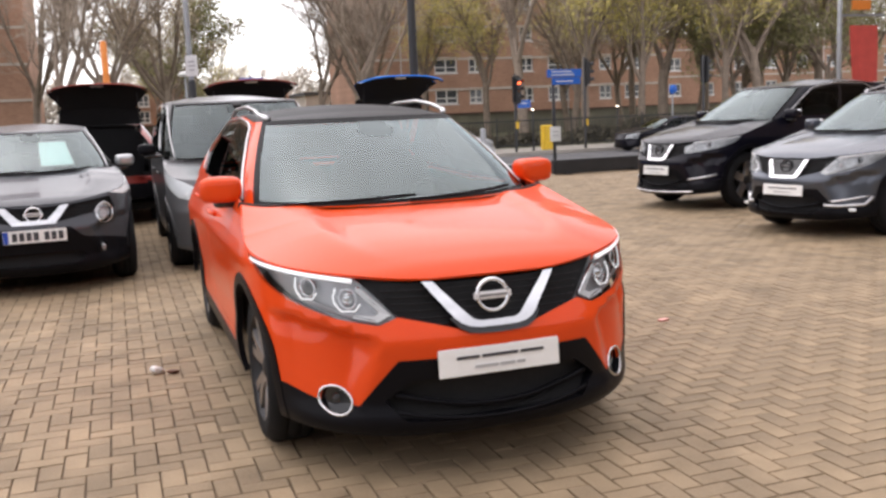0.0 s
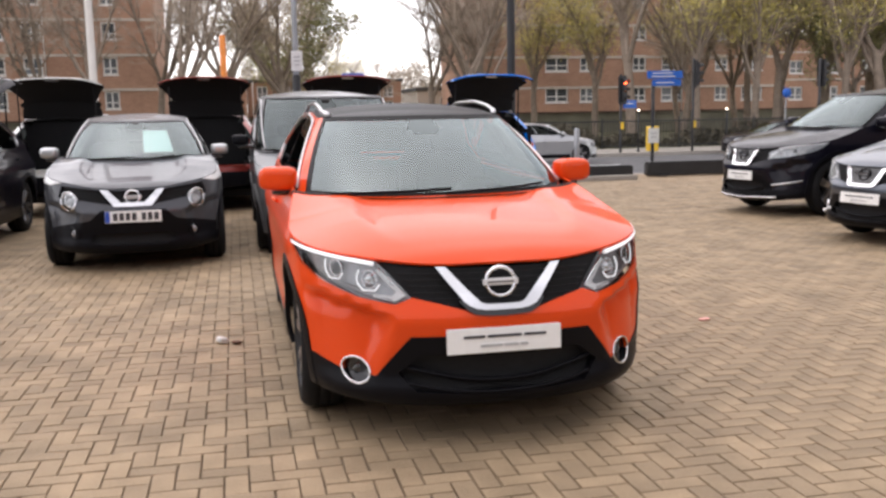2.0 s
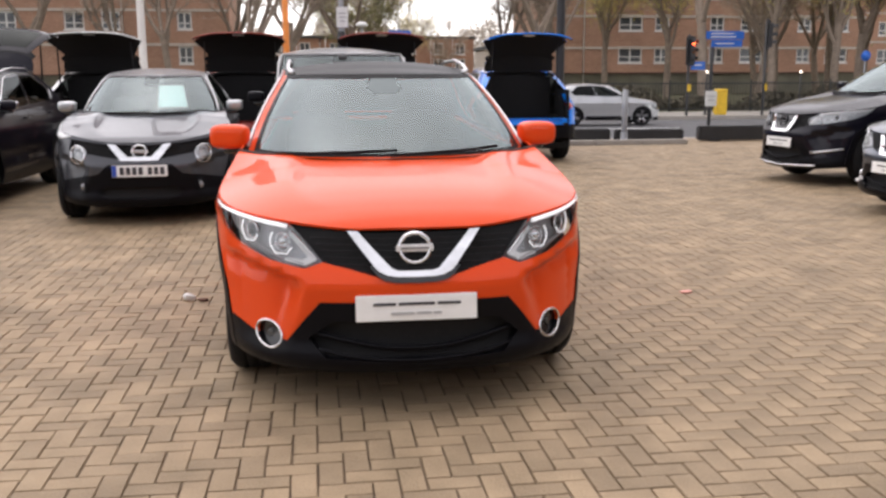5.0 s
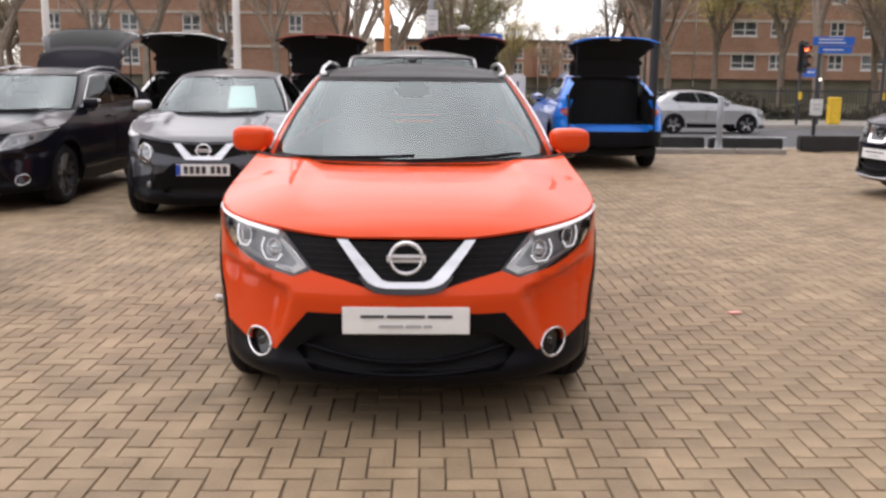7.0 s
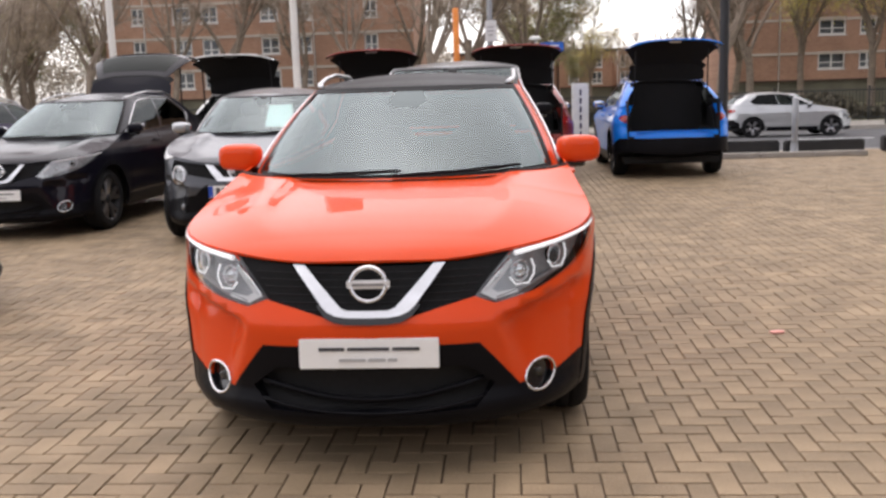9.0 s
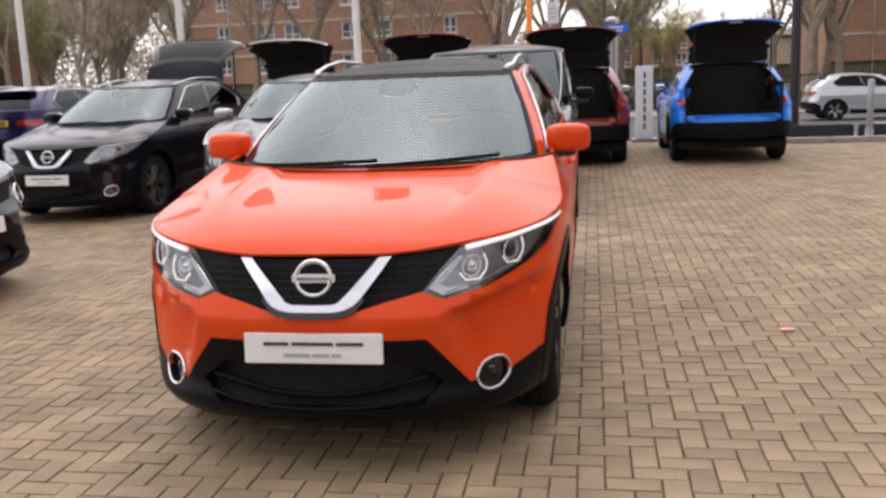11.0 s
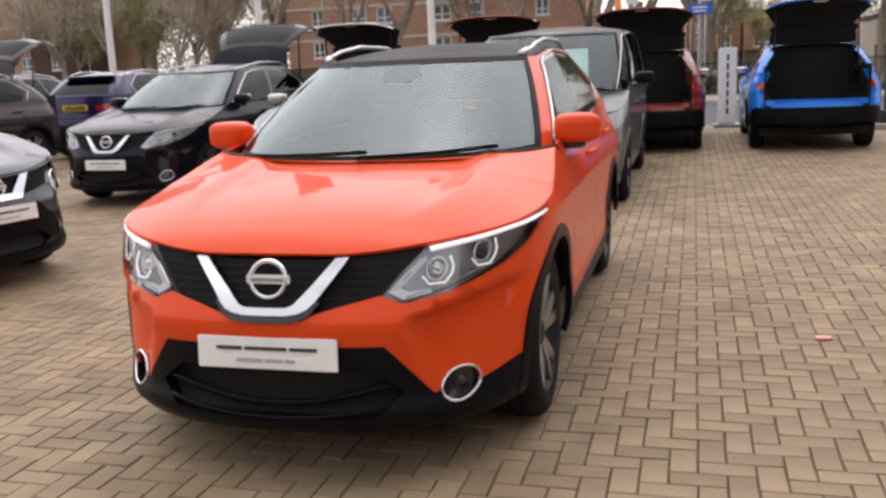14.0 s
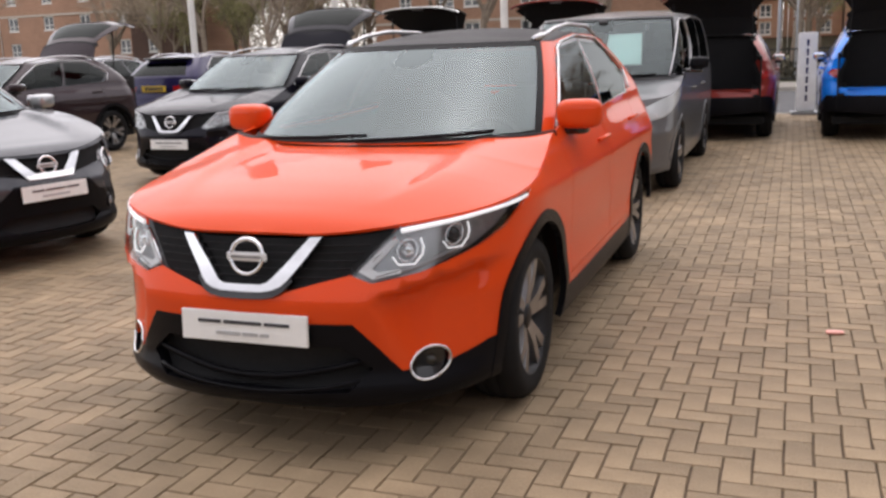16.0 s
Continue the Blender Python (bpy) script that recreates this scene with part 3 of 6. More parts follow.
        add("lower_bumper", whole(lower), PLASTIC, 0.004, 0.006, "", False)
        lamp = [(X(0.45), T(X(0.45)) - 0.03), (Y(0.5), T(Y(0.5)) - 0.02), (Y(0.4), 0.62), (X(0.45), 0.60)]
    add("lamp_well", lamp, LAMP_WHITE if front == "van" else LAMP_GREY if roof else LAMP_PALE, -0.05 if roof else 0.0 if front == "van" else -0.03, 0)
    lamp_at = [i for i, s in enumerate(shapes) if s[0] == "lamp_well"]
    fog_at = (X(0.645), 0.342)
    if front in ("crossover",):
        add("fog_lamp_well", ring(*fog_at, 0.074, 0.056), GLOSS_BLACK, -0.018, 0)
    # doors: each with a shut line round it
    vent = q.get("doors", ((1.36, 2.32), (2.36, 3.32)))
    wd = q["wheels"][1]
    for y0, y1 in vent:
        lowz = 0.41
        back = y1 > wd - 0.42
        poly = [(Y(y0), lowz), (Y(y1 - (0.30 if back else 0)), lowz)] + ([(Y(y1 - 0.12), 0.62), (Y(y1), 0.80)] if back else []) + [(Y(y1), T(Y(y1)) + 0.05), (Y(y0), T(Y(y0)) + 0.05)]
        cx, cz = np.mean([a for a, _ in poly]), np.mean([b for _, b in poly])
        add("", poly, None)
        inner = [(a + (0.005 if a < cx else -0.005), b + (0.005 if b < 0.7 else 0)) for a, b in poly]
        add("door", inner, colour, 0, 0.012)
    # tail
    tl = [(P - 0.62, 0.985), (P - 0.84, 0.985), (P - 0.90, 0.93), (P - 0.74, 0.865), (P - 0.42, 0.88), (P - 0.42, 0.965)]
    gw = 0.72 if gate else q.get("gatewidth", 0.60)
    lipz = q.get("lipz", 0.735)
    gpoly = [(P - gw, lipz), (P + 0.3, lipz), (P + 0.3, 1.5), (P - gw + 0.06, 1.5), (P - gw, 1.0)]
    add("", gpoly, None)
    gin = [(P - gw + 0.006, lipz + 0.006), (P + 0.3, lipz + 0.006), (P + 0.3, 1.5), (P - gw + 0.066, 1.5), (P - gw + 0.006, 1.0)]
    add("tailgate", gin, colour, 0, 0.012)
    add("tail_lamp", tl, RED_LENS, 0.006, 0.012)
    add("rear_bumper", [(P - 1.06, 0.1), (P + 0.2, 0.1), (P + 0.2, 0.63), (P - 0.88, 0.63), (P - 1.10, 0.50)], PLASTIC, 0.004, 0.004)
    # wheel arches last: plastic lip, then the hole
    ra = wr + 0.055
    for wy in (wy0, wy1):
        c = Y(wy)
        add("arch_cladding", ring(c, wr, ra + 0.058, ra + 0.045, 40), PLASTIC if front != "van" and front != "saloon" else colour, 0.007, 0.03)
        add("", ring(c, wr, ra, ra - 0.005, 40), None)
    v2, reg = divide(outline, [s[1] for s in shapes], step)
    hinge = np.array((0.0, q["glass"]["r1"] - 0.30, float(f.roof(np.array((0.25,)), np.array((q["glass"]["r1"] - 0.30,)))[0, 2])))
    lift = Matrix.Translation(hinge) @ Matrix.Rotation(radians(72), 4, 'X') @ Matrix.Translation(-hinge)
    sheet("body_shell", v2, reg[0], f.body, colour, root, 0, 0.012)
    for i, (nm, poly, material, off, rim, lab) in enumerate(shapes):
        if not nm:
            continue
        mv = lift if gate and nm == "tailgate" else None
        if gate and nm == "tail_lamp":
            tri = reg[i + 1]
            c = v2[tri].mean(1)
            outer = np.abs(c[:, 0]) < P - gw
            sheet(nm, v2, tri[outer], f.body, material, root, off, rim, lab)
            continue
        sheet(nm, v2, reg[i + 1], f.body, material, root, off, 0 if mv else rim, lab, mv)
        if gate and nm == "tailgate":
            sheet("tailgate_lining", v2, reg[i + 1], f.body, LINER, root, -0.012, 0, "black inner lining", mv, True)
    for i in lamp_at:
        lens = sheet("headlight", v2, reg[i + 1], f.body, LENS, root, 0.003, 0.0, "clear lens over grey reflectors")
        lens.visible_shadow = False
        sgn = 1 if shapes[i][1][0][0] > 0 else -1
        on = lambda s, z, d: tuple(surface_at(f.body, sgn * s, z, d))
        if front in ("crossover", "facelift", "tall_suv"):
            top = [on(s, T(s) - 0.014 - 0.010 * abs(k - 0.5), -0.004) for k, s in zip(np.linspace(0, 1, 16), np.linspace(X(0.545), Y(0.60), 16))]
            lit = LAMP_LIT if roof else LAMP_WHITE
            tube("light_strip", top, np.linspace(0.010, 0.006, 16), lit, lens, 6)
            tube("reflector_bar", [on(s, z, -0.022) for s, z in ((X(0.535), 0.80), (X(0.475), 0.738), (X(0.425), 0.690))], (0.009, 0.011, 0.009), CHROME, lens, 6)
            tip = [(X(0.520), 0.795), (X(0.418), 0.690), (X(0.470), 0.664), (X(0.56), 0.680)]
            inn = [(X(0.545), 0.790), (X(0.462), 0.700), (X(0.485), 0.688), (X(0.56), 0.694)]
            tv = [on(s, z, -0.010) for s, z in tip] + [on(s, z, -0.016) for s, z in inn] + [on(s, z, -0.040) for s, z in inn]
            piece("inner_bezel", mesh("inner_bezel", tv, [(4 * r + k, 4 * r + k + 1, 4 * r + k + 5, 4 * r + k + 4) for r in range(2) for k in range(3)], LAMP_WHITE, smooth=False), lens)
            tube("reflector_bar", [on(s, z, -0.02) for s, z in ((X(0.48), 0.668), (X(0.60), 0.695), (X(0.75), 0.75))], 0.010, LAMP_GREY, lens, 6)
            for cs, cz, rr in ((X(0.575), 0.755, 0.052), (X(0.715), 0.795, 0.050)):
                el = [on(cs + 0.72 * rr * math.cos(a), cz + 0.72 * rr * math.sin(a), -0.024) for a in np.linspace(0, 2 * math.pi, 20, endpoint=False)]
                tube("projector_ring", el, 0.005, CHROME, lens, 6, True)
                hx = [on(cs + 1.12 * rr * math.cos(a), cz + 1.08 * rr * math.sin(a), -0.008) for a in (-2.75, -2.1, -1.05, -0.35, 0.1, 0.75)]
                tube("light_guide", hx, 0.0042, lit, lens, 6)
                pad("projector_lens", (0.06, 0.04, 0.06), on(cs, cz, -0.04), CHROME if cs < X(0.65) else GLOSS_BLACK, lens, 1.0, res=8)
        elif front == "compact":
            for rr, mt, dp in ((0.088, CHROME, 0.004), (0.06, CHROME, -0.02)):
                tube("lamp_ring", [on(X(0.60) + rr * math.cos(a), 0.695 + rr * math.sin(a), dp) for a in np.linspace(0, 2 * math.pi, 24, endpoint=False)], 0.008, mt, lens, 6, True)
            pad("projector_lens", (0.09, 0.05, 0.09), on(X(0.60), 0.695, -0.035), LAMP_WHITE, lens, 1.0, res=8)
        else:
            pad("projector_lens", (0.12, 0.05, 0.10), on(X(0.66), 0.76, -0.035), LAMP_WHITE, lens, 1.0, res=8)
    if front in ("crossover", "facelift", "tall_suv", "compact"):
        # slats, badge and blade of the nose
        z0 = 0.62 if front != "compact" else 0.665
        for k in range(6):
            z = z0 + 0.024 + k * 0.026
            hw = np.interp(z, (0.63, 0.68, 0.80), (0.20, 0.38, 0.47)) if front != "compact" else np.interp(z, (0.66, 0.74), (0.3, 0.55))
            if z < T(0) - 0.02:
                s = np.linspace(-X(hw), X(hw), 24)
                tube("grille_slat", surface_at(f.body, s, np.full(24, z) + 0.012 * np.abs(s), -0.018), 0.003, LINER, root, 4)
        ez = 0.731 if front != "compact" else 0.725
        bx = surface_at(f.body, np.array((0.0,)), np.array((ez,)), 0.010)[0]
        dim = front in ("facelift", "tall_suv")
        badge = tube("badge_ring", [bx + np.array((0.066 * math.cos(a), -0.004 + 0.012 * math.sin(a), 0.062 * math.sin(a))) for a in np.linspace(0, 2 * math.pi, 32, endpoint=False)], 0.009, DARK_ALLOY if dim else CHROME, root, 8, True, "round dark badge with a bar" if dim else "round chrome badge with a bar")
        bar = slab(bmesh.new(), -0.080, 0.080, -0.012, 0.004, -0.0155, 0.0155, 0.004)
        b = part("badge_bar", bar, DARK_ALLOY if dim else BADGE, badge)
        b.matrix_basis = Matrix.Translation(bx)
        box("badge_line", -0.060, 0.060, -0.0145, -0.0125, -0.0055, 0.0055, LAMP_GREY, badge, m=Matrix.Translation(bx))
        s = np.linspace(-X(0.43), X(0.43), 24)
        if front != "compact":
            tube("grille_blade", surface_at(f.body, s, 0.306 + 0.10 * (s / X(0.43)) ** 2 * 0.6, -0.012), 0.012, PLASTIC, root, 6)
            tube("grille_blade", surface_at(f.body, s, 0.252 + 0.05 * (s / X(0.43)) ** 2, -0.002), 0.008, PLASTIC, root, 6)
    if front == "crossover":
        for sgn in (1, -1):
            pts = [surface_at(f.body, sgn * (fog_at[0] + 0.075 * math.cos(a)), fog_at[1] + 0.057 * math.sin(a), 0.006) for a in np.linspace(0, 2 * math.pi, 32, endpoint=False)]
            fr = tube("fog_lamp_ring", pts, 0.0055, CHROME, root, 8, True, "oval chrome ring of the fog lamp")
            c = surface_at(f.body, sgn * fog_at[0], fog_at[1], -0.03)
            pad("fog_lamp_lens", (0.06, 0.035, 0.06), c, LENS, fr, 1.0, res=8)
            pad("fog_lamp_bulb", (0.035, 0.02, 0.035), np.array(c) + (0.0, 0.01, 0.0), LAMP_GREY, fr, 1.0, res=6)
    if front == "compact":
        for sgn in (1, -1):
            pts = [surface_at(f.body, sgn * (X(0.56) + 0.05 * math.cos(a)), 0.385 + 0.05 * math.sin(a), 0.008) for a in np.linspace(0, 2 * math.pi, 24, endpoint=False)]
            fr = tube("fog_lamp_ring", pts, 0.006, PLASTIC, root, 6, True)
            pad("fog_lamp_lens", (0.075, 0.03, 0.075), surface_at(f.body, sgn * X(0.56), 0.385, -0.006), LAMP_GREY, fr, 1.0, res=8)
    if front in ("facelift", "tall_suv"):
        for sgn in (1, -1):
            tube("fog_lamp_trim", [surface_at(f.body, sgn * a, b, 0.008) for a, b in ((X(0.53), 0.385), (X(0.66), 0.405), (Y(0.34), 0.44))], 0.012, CHROME, root, 6)
            if front == "facelift":
                tube("fog_lamp_trim", [surface_at(f.body, sgn * a, b, 0.008) for a, b in ((X(0.47), 0.345), (X(0.60), 0.335), (Y(0.30), 0.350), (Y(0.37), 0.43))], 0.018, SATIN, root, 6)
                pad("fog_lamp", (0.10, 0.05, 0.035), surface_at(f.body, sgn * X(0.70), 0.300, 0.0), LAMP_WHITE, root, 0.6)
        if front == "tall_suv":
            s = np.linspace(-X(0.62), X(0.62), 24)
            tube("bumper_trim", surface_at(f.body, s, 0.225 + 0.03 * np.abs(s), 0.012), 0.011, CHROME, root, 6)
    # plate
    if plate:
        pz = {"compact": 0.545, "van": 0.45}.get(front, 0.487)
        py = float(f.body(np.array((0.26,)), np.array((pz,)))[0, 1]) - 0.022
        tilt = Matrix.Translation((0, py, pz)) @ Matrix.Rotation(radians(-4), 4, 'X')
        pl = box("number_plate", -0.26, 0.26, -0.006, 0.006, -0.056, 0.056, PLATE_WHITE, root, 0.003, "white plate with dark bars" if plate == "dealer" else "white plate with a blue edge and dark bars", tilt)
        if plate == "dealer":
            x = -0.185
            for k, wd_ in enumerate((0.095, 0.155, 0.10)):
                box("plate_bar", x, x + wd_, -0.0105, -0.0065, 0.011, 0.023, INK, pl)
                x += wd_ + 0.012
            x = -0.11
            for wd_ in (0.10, 0.065, 0.035):
                box("plate_bar", x, x + wd_, -0.0105, -0.0065, -0.030, -0.018, PALE_INK, pl)
                x += wd_ + 0.008
        else:
            box("plate_edge", -0.258, -0.215, -0.0105, -0.0065, -0.052, 0.052, PLATE_BLUE, pl)
            for k in range(7):
                x = -0.185 + k * 0.058 + (0.03 if k > 3 else 0)
                box("plate_bar", x, x + 0.040, -0.0105, -0.0065, -0.036, 0.036, INK, pl)
    # bonnet
    sA = Y(q["glass"]["f0"] + 0.30)
    ed = f.loop(f.body, 0.0, sA, lambda s: f.top(s), 90)
    cowl = [(x, q["glass"]["f0"] - 0.005 + 0.30 * (x / ed[-1, 0]) ** 2.2) for x in np.linspace(ed[-1, 0], 0, 14)]
    half = [(x * 0.994, y + 0.008 * (1 - min(1, y / 0.4))) for x, y, _ in ed if y < cowl[0][1] - 0.01]
    poly = half + cowl
    poly = poly + [(-x, y) for x, y in poly[::-1] if x > 1e-3]
    hv, hr = divide(poly, [], step)
    sheet("bonnet", hv, hr[0], f.bonnet, colour, root, 0.001, 0.014)
    cw = np.array([(x, y + 0.012, 0) for x, y in cowl + [(-x, y) for x, y in cowl[::-1][1:]]])
    cw[:, 2] = f.bonnet(cw[:, 0], cw[:, 1])[:, 2] - 0.012
    tube("scuttle", cw, 0.021, PLASTIC, root, 6)
    # glasshouse
    g, G = q["glass"], f.mid
    gx, gy = lambda u: G.fx(u * G.w), G.sy
    out = [(float(s), 0.0) for s in np.linspace(-G.total, G.total, 60)] + [(float(s), 1.0) for s in np.linspace(G.total, -G.total, 60)]
    cab = [("frit", [(-gx(0.935), 0.012), (gx(0.935), 0.012), (gx(0.955), 1.05 if roof else 0.975), (-gx(0.955), 1.05 if roof else 0.975)], FRIT, 0.0),
           ("windscreen", [(-gx(0.905), 0.05), (gx(0.905), 0.05), (gx(0.92), 0.945), (-gx(0.92), 0.945)], WINDSCREEN, -0.001),
           ("sensor_cover", [(-gx(0.09), 0.745), (gx(0.09), 0.745), (gx(0.165), 0.82), (gx(0.12), 0.95), (-gx(0.12), 0.95), (-gx(0.165), 0.82)], MIRROR_MOUNT, -0.001)]
    wins = q.get("windows", ((1.83, 2.62, 0), (2.68, 3.36, 1)))
    for k, (a, b, last) in enumerate(wins):
        if last == 0:
            w = [(gy(a), 0.06), (gy(b), 0.06), (gy(b), 0.90), (gy(a + 0.20), 0.90), (gy(a + 0.10), 0.72)]
        elif last == 1:
            w = [(gy(a), 0.06), (gy(b - 0.05), 0.08), (gy(b + 0.13), 0.42), (gy(b - 0.05), 0.86), (gy(a), 0.90)]
        else:
            w = [(gy(a), 0.06), (gy(b), 0.06), (gy(b), 0.90), (gy(a), 0.90)]
        c = np.mean(w, 0)
        tr = [(c[0] + (s - c[0]) * 1.0 + math.copysign(0.022, s - c[0]), t + (0.05 if t > 0.5 else -0.045)) for s, t in w]
        for pl_ in (tr, both(tr)):
            cab.append(("window_trim", pl_, GLOSS_BLACK, 0.002))
        for pl_ in (w, both(w)):
            cab.append(("side_window", pl_, SIDE_GLASS if last == 0 else q.get("rearglass", PRIVACY), 0.001))
    rw = G.rx(0.78 * G.w)
    GT = G.total
    if gate:
        cab.append(("gate_seal", [(rw - 0.16, 0.86), (GT + 0.1, 0.86), (GT + 0.1, 1.1), (rw - 0.16, 1.1)], LINER, 0.003))
        cab.append(("gate_seal", both([(rw - 0.16, 0.86), (GT + 0.1, 0.86), (GT + 0.1, 1.1), (rw - 0.16, 1.1)]), LINER, 0.003))
    cab.append(("" if gate else "gate_seal", [(rw - 0.10, -0.1), (GT + 0.1, -0.1), (GT + 0.1, 0.955), (rw - 0.05, 0.955)], LINER, -0.014))
    cab.append(("" if gate else "gate_seal", both([(rw - 0.10, -0.1), (GT + 0.1, -0.1), (GT + 0.1, 0.955), (rw - 0.05, 0.955)]), LINER, -0.014))
    cab.append(("gate_frame", [(rw - 0.094, -0.1), (GT + 0.1, -0.1), (GT + 0.1, 0.945), (rw - 0.044, 0.945)], colour, 0))
    cab.append(("gate_frame", both([(rw - 0.094, -0.1), (GT + 0.1, -0.1), (GT + 0.1, 0.945), (rw - 0.044, 0.945)]), colour, 0))
    cab.append(("rear_window", [(rw + 0.02, 0.10), (GT + 0.1, 0.10), (GT + 0.1, 0.80), (rw + 0.05, 0.80)], PRIVACY, 0.002))
    cab.append(("rear_window", both([(rw + 0.02, 0.10), (GT + 0.1, 0.10), (GT + 0.1, 0.80), (rw + 0.05, 0.80)]), PRIVACY, 0.002))
    gv, gr = divide(out, [c[1] for c in cab], step)
    sheet("pillar_frame", gv, gr[0], f.cabin, colour, root)
    sheet("pillar_lining", gv, gr[0], f.cabin, LINER, root, -0.012, 0, "", None, True)
    for i, (nm, poly, material, off) in enumerate(cab):
        if nm:
            up = lift if gate and nm in ("gate_frame", "rear_window", "gate_seal") else None
            ob = sheet(nm, gv, gr[i + 1], f.cabin, material, root, off, 0.006 if "trim" in nm else 0, "", up)
            if ob and nm in ("windscreen", "side_window", "rear_window"):
                ob.visible_shadow = False
            if nm == "gate_frame" and not gate:
                sheet("tailgate_lining", gv, gr[i + 1], f.cabin, LINER, root, -0.012, 0, "", None, True)
            if up is not None:
                sheet("tailgate_lining", gv, gr[i + 1], f.cabin, LINER, root, -0.012, 0, "", up, True)
    # bright line round the side glass
    if detail:
        for sgn in (1, -1):
            a, b = wins[0][0], wins[-1][1] if wins[-1][2] == 1 else wins[0][1]
            path = [(gy(a - 0.01), 0.03), (gy(a + 0.06), 0.60), (gy(a + 0.15), 0.90), (gy(a + 0.30), 0.955), (gy(2.6), 0.965), (gy(b - 0.1), 0.94), (gy(b + 0.12), 0.62), (gy(b + 0.17), 0.42), (gy(b + 0.02), 0.03)]
            fine = []
            for (a0, t0), (a1, t1) in zip(path, path[1:]):
                fine += [(a0 + (a1 - a0) * k / 5, t0 + (t1 - t0) * k / 5) for k in range(5)]
            tube("window_chrome", [surface_at(f.cabin, sgn * s, t, 0.008) for s, t in fine], 0.007, SATIN, root, 6)
    # roof panel
    re = f.loop(f.cabin, 0, G.total, 1.0, 120)
    rp = [(x * 0.998, y) for x, y, _ in re]
    rp = rp + [(-x, y) for x, y in rp[::-1] if x > 1e-3]
    cut = g["r1"] - 0.30
    rv, rr_ = divide(rp, [[(-1, cut), (1, cut), (1, 9), (-1, 9)]] if gate else [], step * 1.3)
    sheet("roof", rv, rr_[0], f.roof, roof or colour, root, 0.002, 0 if gate else 0.012)
    if gate:
        sheet("spoiler", rv, rr_[1], f.roof, colour, root, 0.002, 0, "", lift)
        sheet("spoiler_lining", rv, rr_[1], f.roof, LINER, root, -0.008, 0, "", lift, True)
        tube("hinge_cover", [(x, cut, float(f.roof(np.array((x,)), np.array((cut,)))[0, 2]) - 0.012) for x in np.linspace(-0.53, 0.53, 12)], 0.016, LINER, root, 6)
        sheet("headlining", rv, rr_[0], f.roof, LINER, root, -0.006, 0, "", None, True)
    if rails:
        for sgn in (1, -1):
            ys = np.linspace(g["f1"] + 0.22, g["r1"] - 0.22, 26)
            k = np.linspace(0, 1, 26)
            xe = np.interp(ys, re[:, 1], re[:, 0]) - 0.028
            zz = f.roof(xe, ys)[:, 2] + 0.008 + 0.042 * np.minimum(1, np.minimum(k, 1 - k) * 5) ** 0.6
            tube("roof_rail", np.stack((sgn * xe, ys, zz), 1), 0.012 + 0.006 * (np.abs(k - 0.5) > 0.44), SATIN, root, 8)
    # mirrors, handles, wipers
    mz, my, mx = q.get("mirror", (1.122, 1.565, 0.885))
    for sgn in (1, -1):
        ms = 1.0 if roof else 0.85
        mb = pad("door_mirror", (0.215 * ms, 0.165 * ms, 0.136 * ms), (sgn * mx, my, mz), q.get("mirrorpaint") or colour, root, 0.55, (0, 0, sgn * 12))
        pad("mirror_base", (0.20, 0.12, 0.045), (sgn * (mx - 0.06), my + 0.02, mz - 0.075), GLOSS_BLACK, mb, 0.5)
        pad("mirror_glass", (0.165, 0.02, 0.098), (sgn * mx, my + 0.098, mz), CHROME, mb, 0.5)
        for y0, y1 in vent:
            z = 0.945 + 0.03 * (y1 > 3)
            c = surface_at(f.body, sgn * Y(y1 - 0.14), z, 0.022)
            tube("door_handle", [surface_at(f.body, sgn * Y(y1 - 0.25 + k * 0.22), z, (0.006, 0.03, 0.032, 0.006)[i]) for i, k in enumerate((0, 0.2, 0.8, 1))], 0.011, colour, root, 8)
    if detail:
        for x0, x1, r0 in ((-0.62, 0.02, 0.10), (-0.02, 0.58, 0.10)):
            us = np.linspace(x0, x1, 10) / 0.80
            pts = [surface_at(f.cabin, math.copysign(G.fx(abs(u) * G.w), u), 0.012 + 0.05 * (i / 9), 0.014) for i, u in enumerate(us)]
            tube("wiper", pts, 0.009, PLASTIC, root, 5)
        pad("rear_view_mirror", (0.22, 0.05, 0.075), (0.0, g["f1"] - 0.02, g["eave"][0] - 0.09), DASH, root, 0.5)
        pad("sensor_housing", (0.10, 0.10, 0.05), (0.0, g["f1"] - 0.03, g["eave"][0] - 0.045), DASH, root, 0.5, (25, 0, 0))
    # inside
    box("floor_pan", -0.74, 0.74, 0.5, q["l"] - 0.25, 0.22, 0.34, LINER, root, 0.02)
    box("undertray", -0.50, 0.50, 0.20, 0.52, 0.20, 0.225, LINER, root)
    box("bulkhead", -0.58, 0.58, 0.34, 0.40, 0.25, 0.72, LINER, root)
    pad("engine_cover", (1.2, 0.6, 0.42), (0, 0.72, 0.55), LINER, root, 0.4)
    pad("dashboard", (1.40, 0.46, 0.26), (0, g["f0"] + 0.40, g["base"][0] - 0.13), DASH, root, 0.35, (-6, 0, 0))
    rim_c = np.array((0.36, g["f0"] + 0.74, g["base"][0] - 0.12))
    sw = tube("steering_wheel", [rim_c + (0.185 * math.cos(a), 0.07 * math.sin(a), 0.17 * math.sin(a)) for a in np.linspace(0, 2 * math.pi, 24, endpoint=False)], 0.015, DASH, root, 6, True)
    pad("airbag_cover", (0.17, 0.07, 0.14), rim_c, DASH, sw, 0.7)
    for x in (-0.36, 0.36):
        seat(root, x, g["f0"] + 1.20)
    if not gate:
        seat(root, -0.36, g["f0"] + 2.05)
        seat(root, 0.36, g["f0"] + 2.05)
